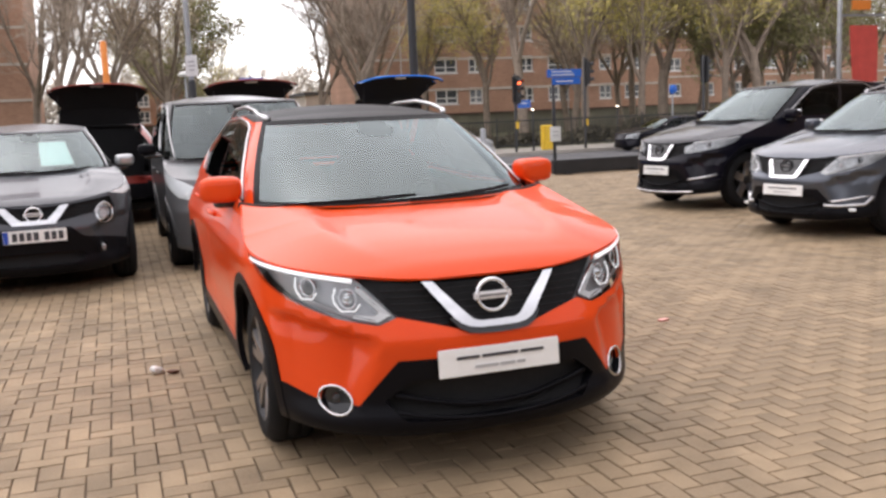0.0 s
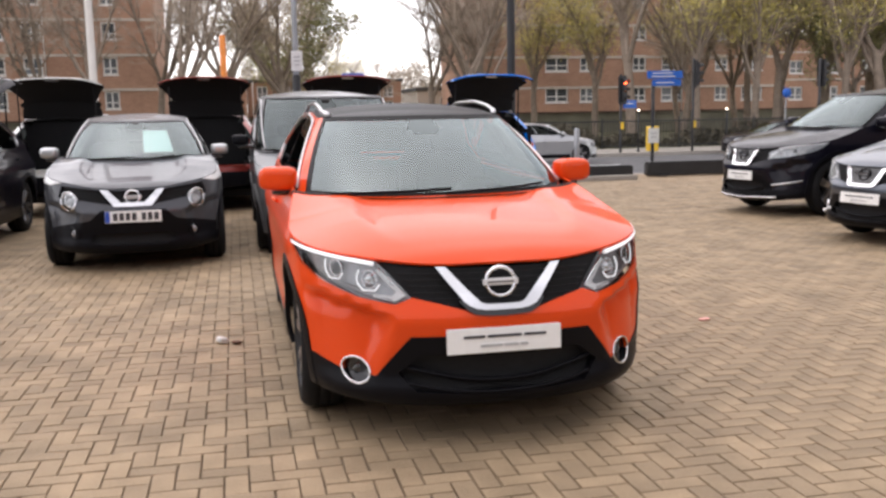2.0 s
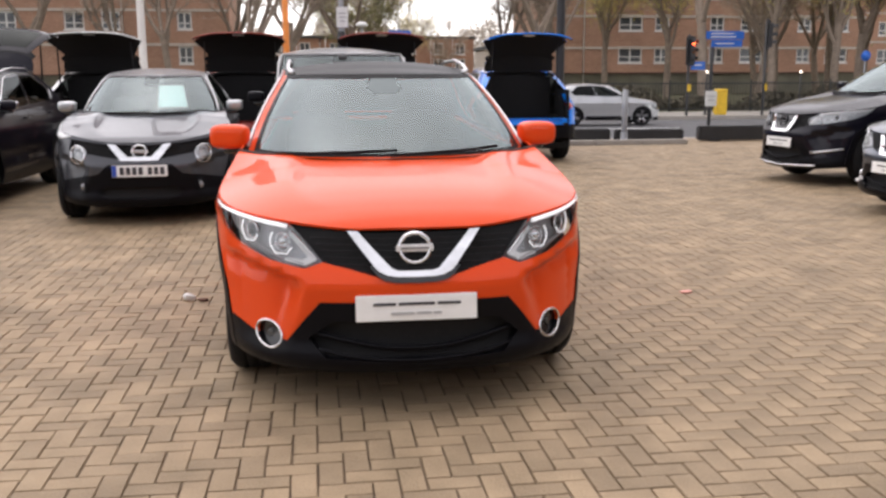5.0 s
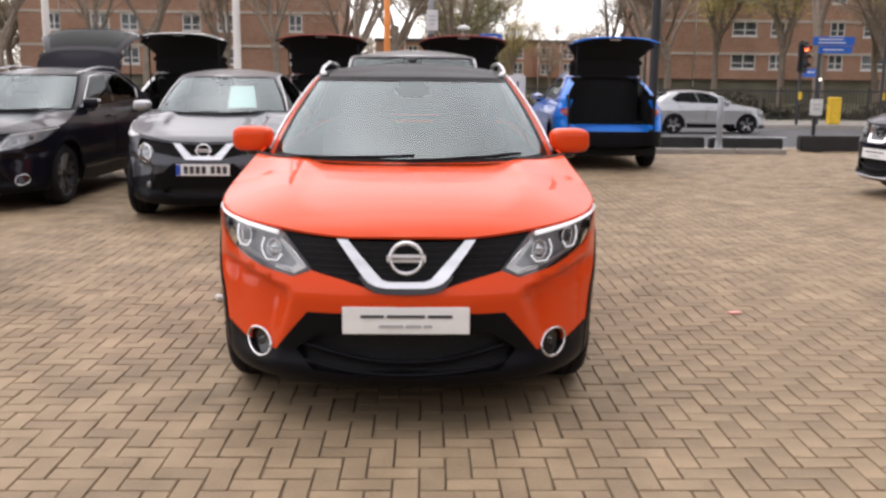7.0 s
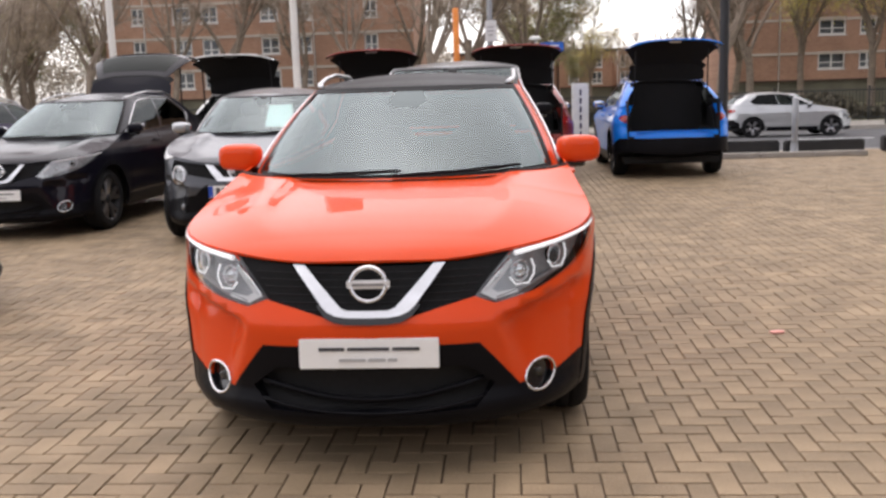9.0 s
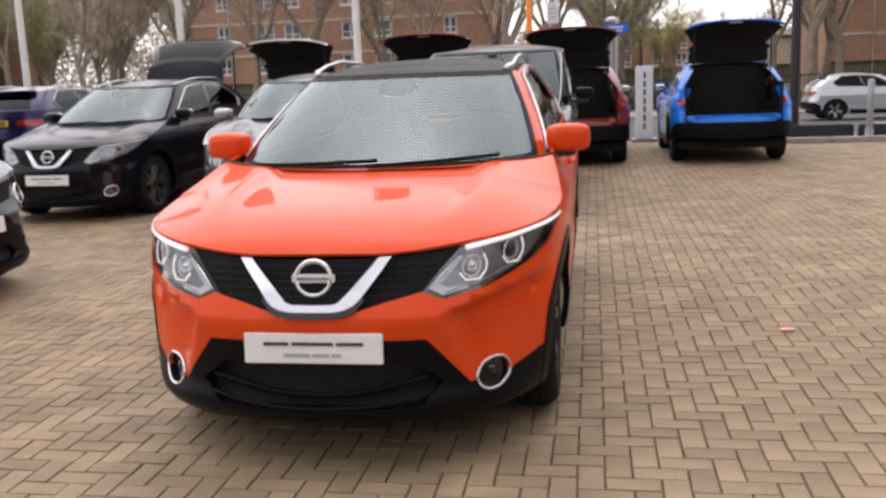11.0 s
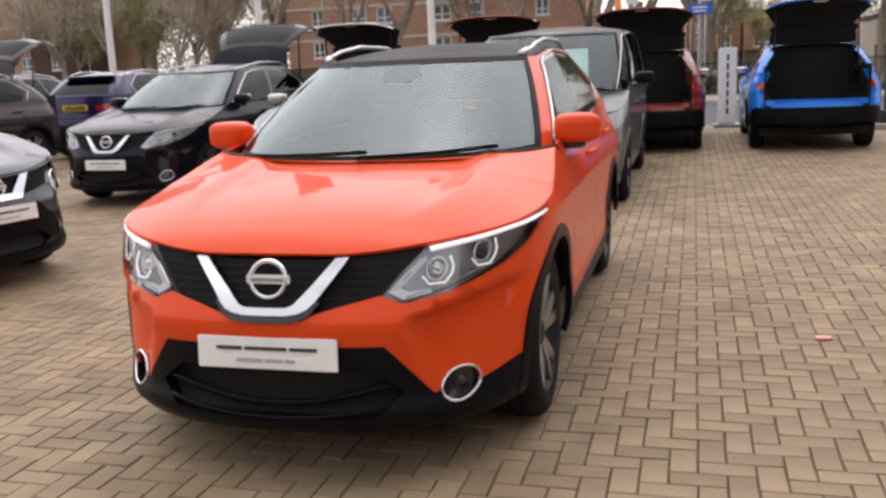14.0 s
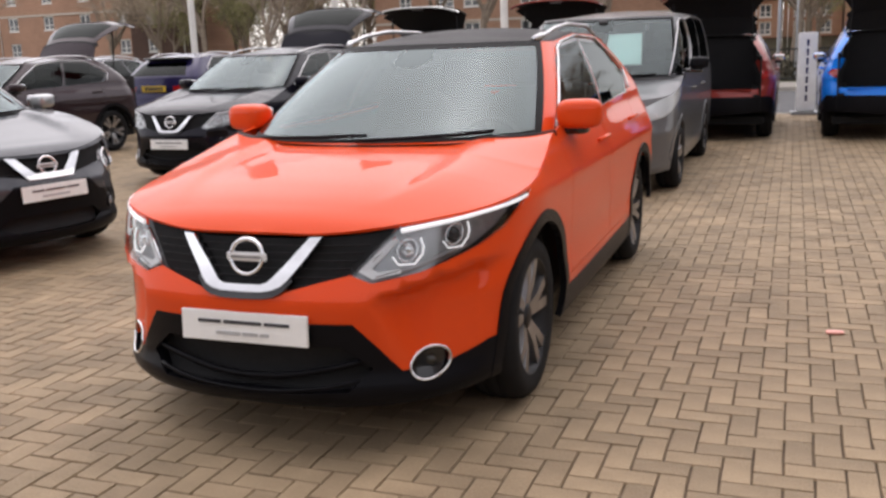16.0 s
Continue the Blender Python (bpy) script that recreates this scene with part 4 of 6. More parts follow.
    # dark lining behind the skin
    lv, lr_ = divide(outline, [r_ for wy in (wy0, wy1) for r_ in (ring(Y(wy), wr, ra + 0.02, ra + 0.02, 20), both(ring(Y(wy), wr, ra + 0.02, ra + 0.02, 20)))]
                     + ([gpoly, both(gpoly)] if gate else []), 0.14)
    sheet("inner_panel", lv, lr_[0], f.body, LINER, root, -0.10)
    for wy in (wy0, wy1):
        for sgn in (1, -1):
            th = np.linspace(0.0, math.pi, 18)
            vv = [(sgn * x, wy + (ra + 0.02) * math.cos(a), wr + (ra + 0.02) * math.sin(a)) for x in (0.80, 0.56) for a in th]
            piece("wheel_arch_liner", mesh("wheel_arch_liner", vv, [(i, i + 1, 19 + i, 18 + i) for i in range(17)] + [tuple(range(18, 36))], LINER), root)
            wheel(root, sgn * wx, wy, wr, sgn, style, 0.3 * wy)
    if gate:
        y0, y1 = q["l"] - 1.0, q["l"] - 0.10
        box("boot_front", -0.60, 0.60, y0 - 0.02, y0, 0.45, 1.40, LINER, root)
        box("boot_front", -0.50, 0.50, y0 - 0.024, y0 - 0.004, 1.38, g["eave"][3] + 0.022, LINER, root)
        box("boot_side", -0.70, -0.68, y0, y1, 0.45, 1.20, LINER, root)
        box("boot_side", 0.68, 0.70, y0, y1, 0.45, 1.20, LINER, root)
        box("boot_floor", -0.69, 0.69, y0, y1 + 0.03, 0.62, 0.66, LINER, root)
        box("boot_sill", -0.58, 0.58, q["l"] - 0.17, q["l"] - 0.02, lipz - 0.03, lipz + 0.002, colour, root, 0.012)
        rim_s = np.r_[np.linspace(P - gw + 0.04, P, 9), np.linspace(-P, -P + gw - 0.04, 9)]
        rim_p = surface_at(f.body, rim_s, np.full(18, lipz + 0.012), -0.004)
        tube("tailgate_lip", [np.array(lift @ Vector(q_)) for q_ in rim_p], 0.014, colour, root, 6)
        lat = surface_at(f.body, P - 0.001, lipz + 0.14, -0.03)
        box("latch", -0.09, 0.09, -0.012, 0.012, -0.022, 0.022, SATIN, root, 0.005, "bare metal latch", Matrix.Translation(np.array(lift @ Vector(lat))) @ Matrix.Rotation(radians(72), 4, 'X'))
        for sgn in (1, -1):
            tube("gas_strut", [(sgn * 0.56, q["l"] - 0.42, 1.12), np.array(lift @ Vector((sgn * 0.55, q["l"] - 0.30, 1.10)))], 0.012, LINER, root, 6)
    elif rear_plate:
        ry_ = float(f.body(np.array((P,)), np.array((0.93,)))[0, 1])
        rp_ = box("number_plate", -0.26, 0.26, ry_ + 0.004, ry_ + 0.014, 0.87, 0.98, PLATE_YELLOW, root, 0.003, "yellow rear plate with dark bars")
        for k in range(7):
            x = -0.20 + k * 0.058
            box("plate_bar", x, x + 0.040, ry_ + 0.0145, ry_ + 0.018, 0.89, 0.96, INK, rp_)
        pad("rear_spoiler", (1.05, 0.24, 0.05), (0, g["r1"] + 0.04, g["eave"][4] + 0.02), GLOSS_BLACK, root, 0.5)
    if paper:
        pts = [surface_at(f.cabin, math.copysign(G.fx(abs(u) * G.w), u), t, -0.02) for u, t in ((paper[0], paper[2]), (paper[1], paper[2]), (paper[1], paper[3]), (paper[0], paper[3]))]
        pts = np.array(pts)
        nrm = np.cross(pts[1] - pts[0], pts[3] - pts[0])
        nrm /= np.linalg.norm(nrm)
        vv = np.vstack((pts, pts - nrm * 0.002))
        piece("price_sheet", mesh("price_sheet", vv, [(0, 1, 2, 3), (7, 6, 5, 4), (0, 4, 5, 1), (1, 5, 6, 2), (2, 6, 7, 3), (3, 7, 4, 0)], PAPER, smooth=False), root, "pale green printed sheet inside the windscreen")
    return root


def surface_at(fn, u, v, d):
    """Points d above the form."""
    one = np.isscalar(u) or np.ndim(u) == 0
    u, v = np.atleast_1d(np.asarray(u, float)), np.atleast_1d(np.asarray(v, float))
    v = np.broadcast_to(v, u.shape)
    e = 0.004
    n = np.cross(fn(u + e, v) - fn(u - e, v), fn(u, v + e) - fn(u, v - e))
    n /= np.linalg.norm(n, axis=1, keepdims=True) + 1e-12
    r = fn(u, v) + n * d
    return r[0] if one else r


# ---- ground, paving, road ----
PAVER = mat("clay_paver", (0.262, 0.188, 0.109), 0.72, 0, 0.30, 2.6, 0.55, 95, island=0.15, second=(0.294, 0.213, 0.130))
PAVER_ONE = mat("clay_paver_single", (0.262, 0.188, 0.109), 0.72, 0, 0.30, 2.6, 0.55, 95, each=0.15, second=(0.294, 0.213, 0.130))
SAND = mat("joint_sand", (0.110, 0.076, 0.048), 0.95, 0, 0.3, 8, 0.5, 200)
YARD = mat("worn_paving", (0.245, 0.185, 0.125), 0.85, 0, 0.2, 1.5, 0.4, 40)
ASPHALT = mat("asphalt", (0.085, 0.085, 0.088), 0.85, 0, 0.25, 1.2, 0.6, 90)
SLABS = mat("footway_slabs", (0.26, 0.24, 0.21), 0.85, 0, 0.15, 1.0, 0.3, 50)
EARTH = mat("winter_grass", (0.10, 0.10, 0.05), 0.95, 0, 0.4, 0.6, 0.6, 20)
CONCRETE = mat("kerb_concrete", (0.36, 0.33, 0.29), 0.85, 0, 0.15, 4, 0.4, 90)
TAR = mat("black_barrier", (0.022, 0.022, 0.023), 0.6, 0, 0.3, 5, 0.4, 60)

ground = piece("ground", mesh("ground", [(x, y, z) for y, z in ((-80, -0.05), (16.55, -0.05), (17.2, -0.20), (33, -0.46), (36, -0.36), (60, -0.36), (900, -0.36)) for x in (-700, 700)],
                              [(2 * i, 2 * i + 1, 2 * i + 3, 2 * i + 2) for i in range(6)], EARTH, smooth=False))
tagged(ground, "rough winter grass and earth round the forecourt", "ground", kind="structure")
yard = box("pavement", -40, 40, -40, 16.5, -0.045, -0.009, SAND)
tagged(yard, "forecourt of beige herringbone block paving", "paving", kind="structure")
apron = piece("pavement", mesh("apron", [(-40, -40, -0.002), (40, -40, -0.002), (40, -5.4, -0.002), (-40, -5.4, -0.002), (15, -5.4, -0.002), (40, -5.4, -0.002), (40, 16.5, -0.002), (15, 16.5, -0.002),
                                         (-40, -5.4, -0.002), (-17, -5.4, -0.002), (-17, 16.5, -0.002), (-40, 16.5, -0.002)], [(0, 1, 2, 3), (4, 5, 6, 7), (8, 9, 10, 11)], YARD, smooth=False), yard)


def road_sheet(name, rows, material, label, category):
    ob = piece(name, mesh(name, [(x, y, z) for y, z in rows for x in (-160, 160)], [(2 * i, 2 * i + 1, 2 * i + 3, 2 * i + 2) for i in range(len(rows) - 1)], material, smooth=False))
    return tagged(ob, label, category, kind="structure")


road_sheet("road", ((17.7, -0.19), (33, -0.44)), ASPHALT, "grey asphalt road behind the forecourt", "road")
road_sheet("pavement", ((33.2, -0.30), (37.5, -0.30)), SLABS, "pale footway on the far side of the road", "footway")
for y0, y1, z0, z1, nm in ((16.5, 16.7, -0.25, 0.0, "kerb"), (33.0, 33.2, -0.5, -0.29, "kerb")):
    tagged(box(nm, -160, 160, y0, y1, z0, z1, CONCRETE, bevel=0.012), "long concrete kerb along the road", "kerb", kind="structure")
for k, x in enumerate((-6, -1, 4, 9, 14, 19, 24)):
    mk = box("road_marking", x, x + 2.4, 25.3, 25.42, 0, 0.004, PLATE_WHITE, m=Matrix.Translation((0, 0, -0.311)))
    tagged(mk, "worn white dash painted on the asphalt", "road marking", "road dashes", "structure")


# ---- cars ----
COMPACT = dict(CROSSOVER, w=0.875, l=4.10, lf=0.85, nf=2.6,
            lip=(0.80, 0.30, 0.812, 0.60, 0.865), belt=((0.42, 0.92), (0.66, 0.975), (0.95, 1.03), (1.25, 1.07), (2.2, 1.075), (3.2, 1.15), (3.9, 1.15)),
            hood=((0.09, 0.80), (0.16, 0.845), (0.3, 0.885), (0.5, 0.93), (0.75, 0.985), (0.95, 1.03), (1.4, 1.06)), ridge=0.03,
            glass=dict(w0=0.765, w1=0.54, f0=0.98, f1=1.66, r0=3.92, r1=3.30, lf=0.55, nf=2.6, lr=0.30, nr=3.0, base=(1.04, 1.055, 1.065, 1.155), eave=(1.455, 1.455, 1.49, 1.47, 1.38), crown=0.05),
            wheels=(0.82, 3.34, 0.34, 0.765), doors=((1.28, 2.18), (2.22, 3.0)), windows=((1.60, 2.45, 0), (2.51, 3.0, 1)), mirror=(1.13, 1.36, 0.885), mirrorpaint=SILVER_PAINT)
VAN = dict(CROSSOVER, w=0.86, l=4.40, lf=0.75, nf=2.6, lr=0.25, nr=4.0,
           section=((0.16, 0.93), (0.4, 0.985), (0.8, 1.0), (1.1, 0.985), (1.3, 0.965)), scoop=0.0, rearglass=PRIVACY,
           lip=(0.86, 0.30, 0.87, 0.55, 0.90), belt=((0.40, 0.95), (0.62, 1.02), (0.9, 1.08), (1.1, 1.12), (2.0, 1.14), (4.0, 1.15)),
           hood=((0.08, 0.86), (0.16, 0.91), (0.3, 0.96), (0.5, 1.01), (0.7, 1.06), (0.85, 1.09), (1.2, 1.11)), ridge=0.0,
           glass=dict(w0=0.83, w1=0.71, f0=0.72, f1=1.26, r0=4.36, r1=4.28, lf=0.40, nf=3.0, lr=0.15, nr=4.0, base=(1.08, 1.10, 1.12, 1.15), eave=(1.70, 1.70, 1.73, 1.73, 1.70), crown=0.07),
           wheels=(0.80, 3.55, 0.315, 0.745), doors=((1.0, 1.95), (2.0, 3.0)), windows=((1.12, 1.90, 0), (2.05, 2.95, 2), (3.05, 3.95, 2)), mirror=(1.22, 1.08, 0.99), mirrorpaint=PLASTIC)

at = lambda x, y, turn, sx=1.0, sy=1.0, sz=1.0: pose(x, y, 0, 0, 0, turn) @ Matrix.Diagonal((sx, sy, sz, 1))
car("orange_car", "bright orange crossover car with black glass roof, dealer plate fitted", "car", at(0, 0, 0), ORANGE, step=0.03, style="double", roof=PANEL_GLASS)
car("grey_car", "grey compact crossover with round headlamps and price sheet", "car", at(-2.11, 5.50, 3), GREY_PAINT, COMPACT, 0.05, "compact", plate="road", rails=False, paper=(0.12, 0.55, 0.22, 0.78))
car("grey_car", "grey compact crossover with dealer plate, parked at an angle", "car", at(-3.13, 2.48, 77), GREY_PAINT, COMPACT, 0.045, "compact", rails=False)
car("black_car", "black crossover car with its tailgate raised", "car", at(-4.88, 6.15, -2), BLACK_PAINT, gate=True, style="double")
car("brown_car", "dark brown crossover car with its tailgate raised", "car", at(-9.65, 6.3, -3), BROWN_PAINT, gate=True, style="double")
car("black_car", "large black crossover with chrome V grille, facing the forecourt", "car", at(5.80, 8.05, -83, 1.02, 1.06, 1.13), BLACK_PAINT, front="tall_suv", step=0.05, rails=False)
car("grey_car", "dark grey facelifted crossover with chrome V grille", "car", at(5.36, 4.86, -80, 1.0, 1.0, 1.03), DARK_GREY_PAINT, front="facelift", step=0.05)
car("grey_van", "grey passenger van with a price sheet in the windscreen", "van", at(-0.07, 5.95, 0), VAN_PAINT, VAN, 0.055, "van", rails=False, plate=None, paper=(0.10, 0.55, 0.25, 0.75), rear_plate=False)
car("blue_car", "bright blue crossover car with open tailgate and empty black boot", "car", at(3.07, 15.50, 180), BLUE_PAINT, gate=True, step=0.05)
car("red_car", "dark red crossover car with open tailgate, black boot", "car", at(0.68, 15.50, 180), RED_PAINT, gate=True)
car("red_car", "dark red crossover car with open tailgate behind the grey car", "car", at(-1.55, 15.50, 180), RED_PAINT, gate=True)
car("white_car", "white crossover car with open tailgate and black boot", "car", at(-3.76, 15.45, 180), WHITE_PAINT, gate=True)
car("purple_car", "purple-blue crossover car, tail with yellow plate to the camera", "car", at(-9.2, 15.85, 180), PURPLE_PAINT, gate=False)
car("grey_car", "dark grey crossover parked in the tail-out row", "car", at(-11.7, 15.8, 180), DARK_GREY_PAINT, gate=False)
car("black_saloon", "dark saloon car on the road behind the forecourt", "car", pose(20.8, 31.0, -0.41, 0, 0, -90) @ Matrix.Diagonal((0.98, 1.06, 0.90, 1)) @ pose(0, -2.2, 0), BLACK_PAINT, front="saloon", step=0.08, rails=False, plate=None, detail=False, group="cars on the road")
car("silver_hatchback", "silver hatchback car on the road behind the forecourt", "car", pose(9.7, 28.6, -0.37, 0, 0, 90) @ Matrix.Diagonal((0.97, 0.95, 0.95, 1)) @ pose(0, -2.2, 0), SILVER_PAINT, front="saloon", step=0.08, rails=False, plate=None, detail=False, group="cars on the road")


# ---- posts, signs, barriers ----
WHITE_POLE = mat("white_pole_paint", (0.72, 0.70, 0.66), 0.4, 0, 0.08, 3)
BLACK_POLE = mat("black_pole_paint", (0.016, 0.016, 0.018), 0.45, 0, 0.2, 3)
GALV = mat("galvanised_steel", (0.32, 0.33, 0.34), 0.5, 0.6, 0.15, 6)
ORANGE_POLE = mat("orange_pole_paint", (0.72, 0.22, 0.03), 0.5, 0, 0.15, 3)
SIGN_BLUE = mat("sign_blue", (0.01, 0.12, 0.52), 0.4, 0, 0.1, 8)
SIGN_WHITE = mat("sign_white", (0.72, 0.72, 0.70), 0.5, 0, 0.1, 8)
SIGN_RED = mat("banner_red", (0.55, 0.07, 0.055), 0.6, 0, 0.15, 4)
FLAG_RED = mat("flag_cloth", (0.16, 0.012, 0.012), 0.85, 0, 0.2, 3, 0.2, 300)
YELLOW = mat("yellow_plastic", (0.75, 0.48, 0.03), 0.5, 0, 0.15, 6)
SIGNAL_RED = mat("lit_signal", (1.0, 0.12, 0.03), 0.4, glow=6.0)
LAMP_GLOW = mat("lit_lamp", (1.0, 0.9, 0.75), 0.4, glow=3.0)


def post(name, label, category, x, y, h, r0, r1, material, z=0.0, group=""):
    """Tapered post on a base collar with a capped top."""
    root = thing(name, label, category, pose(x, y, z), group)
    lathe("pole", [(r0, 0.0), (r0, 0.02), (r1 + (r0 - r1) * 0.5, h * 0.5), (r1, h - 0.02), (r1 * 0.6, h), (0.0, h + 0.004)], material, root, 16, "z")
    lathe("base_collar", [(r0 * 1.9, 0.0), (r0 * 1.9, 0.03), (r0 * 1.25, 0.06), (r0 * 1.15, 0.22), (r0, 0.24)], material, root, 16, "z")
    return root


def plaque(name, w, h, x, z, face, parent, bars=(), d=0.03, y=-0.05, ink=SIGN_WHITE, label=""):
    s = box(name, x - w / 2, x + w / 2, y - d, y, z - h / 2, z + h / 2, face, parent, 0.008, label)
    for bx, bz, bw, bh in bars:
        box("sign_bar", x + bx - bw / 2, x + bx + bw / 2, y - d - 0.008, y - d - 0.003, z + bz - bh / 2, z + bz + bh / 2, ink, s)
    return s


for x, y in ((-3.86, 16.25), (-7.97, 16.7), (-11.53, 16.3)):
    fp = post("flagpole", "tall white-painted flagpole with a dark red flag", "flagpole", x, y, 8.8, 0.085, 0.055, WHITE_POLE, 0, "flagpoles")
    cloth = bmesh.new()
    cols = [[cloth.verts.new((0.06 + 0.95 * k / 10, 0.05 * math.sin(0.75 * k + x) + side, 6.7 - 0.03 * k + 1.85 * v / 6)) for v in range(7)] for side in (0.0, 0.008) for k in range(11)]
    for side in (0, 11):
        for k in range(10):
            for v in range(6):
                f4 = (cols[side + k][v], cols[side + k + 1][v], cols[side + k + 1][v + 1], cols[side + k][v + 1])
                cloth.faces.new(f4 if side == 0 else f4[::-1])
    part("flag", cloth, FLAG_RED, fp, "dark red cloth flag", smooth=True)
lamp = post("lamp_post", "slim grey lamp post with a small white sign", "lamp post", 0.2, 16.3, 7.0, 0.07, 0.045, GALV)
plaque("small_sign", 0.24, 0.42, 0.02, 2.63, SIGN_WHITE, lamp, ((0, 0.08, 0.14, 0.03), (0, 0, 0.14, 0.03), (0, -0.08, 0.10, 0.03)), ink=PALE_INK)
lathe("black_sleeve", [(0.085, 0.0), (0.085, 2.3), (0.07, 2.35)], BLACK_POLE, lamp, 14, "z")
post("black_post", "tall black painted lamp column beside the road", "lamp post", 4.95, 16.35, 8.0, 0.10, 0.08, BLACK_POLE)
post("orange_post", "plain orange post beyond the road", "post", -1.45, 31.0 + 3.5, 5.0, 0.13, 0.12, ORANGE_POLE, -0.3)
sg = post("direction_sign", "black post with blue direction signs", "road sign", 9.38, 18.5, 2.45, 0.045, 0.045, BLACK_POLE, -0.2)
plaque("sign_board", 0.98, 0.20, 0.29, 2.57, SIGN_BLUE, sg, ((-0.08, 0.04, 0.58, 0.025), (-0.05, -0.04, 0.65, 0.025)))
plaque("sign_board", 0.80, 0.17, 0.34, 2.37, SIGN_BLUE, sg, ((-0.06, 0.0, 0.48, 0.025),))
plaque("notice", 0.30, 0.38, 0.0, 1.03, SIGN_WHITE, sg, ((0, 0.06, 0.18, 0.03), (0, -0.04, 0.18, 0.03)), ink=PALE_INK)


def signal(x, y, z, h, facing, lit):
    """Traffic signal: black post, three-lamp head with hoods on a backing board."""
    root = thing("traffic_signal", "black traffic signal with three hooded lamps", "traffic signal", pose(x, y, z, 0, 0, facing), "traffic signals")
    lathe("pole", [(0.057, 0.0), (0.057, h + 0.3), (0.0, h + 0.32)], BLACK_POLE, root, 14, "z")
    board = box("backing_board", -0.24, 0.24, -0.10, -0.07, h - 0.95, h + 0.25, BLACK_POLE, root, 0.05)
    box("signal_box", -0.15, 0.15, -0.24, -0.10, h - 0.85, h + 0.15, BLACK_POLE, board, 0.02)
    for k, lens in enumerate((SIGNAL_RED if lit else RED_LENS, AMBER, GLOSS_BLACK)):
        c = h - 0.02 - 0.33 * k
        lathe("lamp_lens", [(0.0, -0.262), (0.06, -0.26), (0.10, -0.245)], lens, board, 20, "x", Matrix.Translation((0, 0, c)) @ Matrix.Rotation(math.pi / 2, 4, 'Z'))
        th = np.linspace(-0.2, math.pi + 0.2, 14)
        hood = [(0.115 * math.cos(a), yy, c + 0.115 * math.sin(a)) for yy in (-0.24, -0.42) for a in th]
        piece("lamp_hood", mesh("lamp_hood", hood, [(i, i + 1, 15 + i, 14 + i) for i in range(13)], BLACK_POLE), board)
    box("push_button", -0.08, 0.08, -0.14, -0.05, 1.0, 1.3, YELLOW, root, 0.02)
    return root


sgl = signal(15.0, 33.6, -0.3, 3.0, 25, True)
plaque("blue_plate", 0.85, 0.34, 0.50, 2.05, SIGN_BLUE, sgl, ((0, 0.03, 0.4, 0.05),))
signal(18.35, 33.6, -0.3, 3.65, 70, False)
signal(24.5, 33.6, -0.3, 3.65, 100, False)
for x in (16.0, 20.2):
    p_ = post("footway_light", "short black footway post with a lit head", "bollard light", x, 34.0, 1.75, 0.04, 0.035, BLACK_POLE, -0.3, "footway lights")
    pad("lamp_head", (0.10, 0.10, 0.09), (0, 0, 1.79), LAMP_GLOW, p_, 0.9)
rs = post("round_sign", "grey post with a round blue road sign", "road sign", 23.1, 34.0, 2.6, 0.04, 0.035, GALV, -0.3)
lathe("sign_disc", [(0.0, 0.0), (0.22, 0.0), (0.22, 0.02), (0.0, 0.02)], SIGN_BLUE, rs, 24, "x", Matrix.Translation((0, -0.06, 2.45)) @ Matrix.Rotation(math.pi / 2, 4, 'Z'))
lp = post("street_lamp", "slim grey street lamp with a flat pale head", "street lamp", 1.85, 40.0, 3.9, 0.055, 0.045, GALV, -0.3)
lathe("lamp_hood", [(0.0, 4.12), (0.20, 4.08), (0.30, 3.98), (0.24, 3.90), (0.0, 3.88)], SIGN_WHITE, lp, 20, "z")
yb = thing("grit_bin", "yellow plastic street cabinet beside the footway", "cabinet", pose(16.75, 34.2, -0.3))
box("bin_body", -0.22, 0.22, -0.2, 0.2, 0.0, 1.0, YELLOW, yb, 0.03)
pad("bin_lid", (0.50, 0.46, 0.14), (0, 0, 1.02), YELLOW, yb, 0.5)
for x0, x1, y, h in ((4.1, 5.9, 15.7, 0.28), (5.95, 7.45, 15.45, 0.28), (7.85, 10.3, 15.55, 0.33), (10.35, 13.2, 15.55, 0.33), (13.25, 16.0, 15.55, 0.33)):
    br = thing("low_barrier", "low black barrier beam on the forecourt edge", "barrier", pose((x0 + x1) / 2, y, 0), "forecourt barriers")
    hw = (x1 - x0) / 2
    box("beam", -hw, hw, -0.12, 0.12, 0.02, h, TAR, br, 0.03)
    for k in (-0.7, 0.7):
        box("foot", hw * k - 0.1, hw * k + 0.1, -0.15, 0.15, 0.0, 0.05, TAR, br, 0.01)
for x0, x1 in ((4.3, 5.3), (5.31, 6.3), (6.31, 7.3)):
    tagged(box("kerb_stone", x0, x1, 14.75, 14.95, -0.01, 0.10, CONCRETE, bevel=0.015), "pale concrete kerb stone on the paving", "kerb stone", "kerb stones")
post("white_bollard", "square pale metal bollard post by the barrier", "bollard", 6.05, 15.15, 1.12, 0.062, 0.06, GALV)
tt = thing("display_totem", "white upright display stand with purple stripe", "display stand", pose(2.03, 16.25, 0, 0, 0, 4))
box("panel", -0.17, 0.17, -0.06, 0.06, 0.06, 1.52, SIGN_WHITE, tt, 0.02)
for k in range(7):
    box("panel_bar", -0.02, 0.02, -0.066, -0.0605, 0.25 + k * 0.17, 0.37 + k * 0.17, PURPLE_PAINT, tt)
box("foot_plate", -0.26, 0.26, -0.24, 0.24, 0.0, 0.06, GALV, tt, 0.01)
ss_ = post("street_sign", "grey post with a small blue street sign", "road sign", 1.5, 17.1, 2.45, 0.035, 0.035, GALV)
plaque("sign_board", 0.5, 0.2, 0.0, 2.3, SIGN_BLUE, ss_, ((0, 0.03, 0.3, 0.03), (0, -0.04, 0.25, 0.03)))
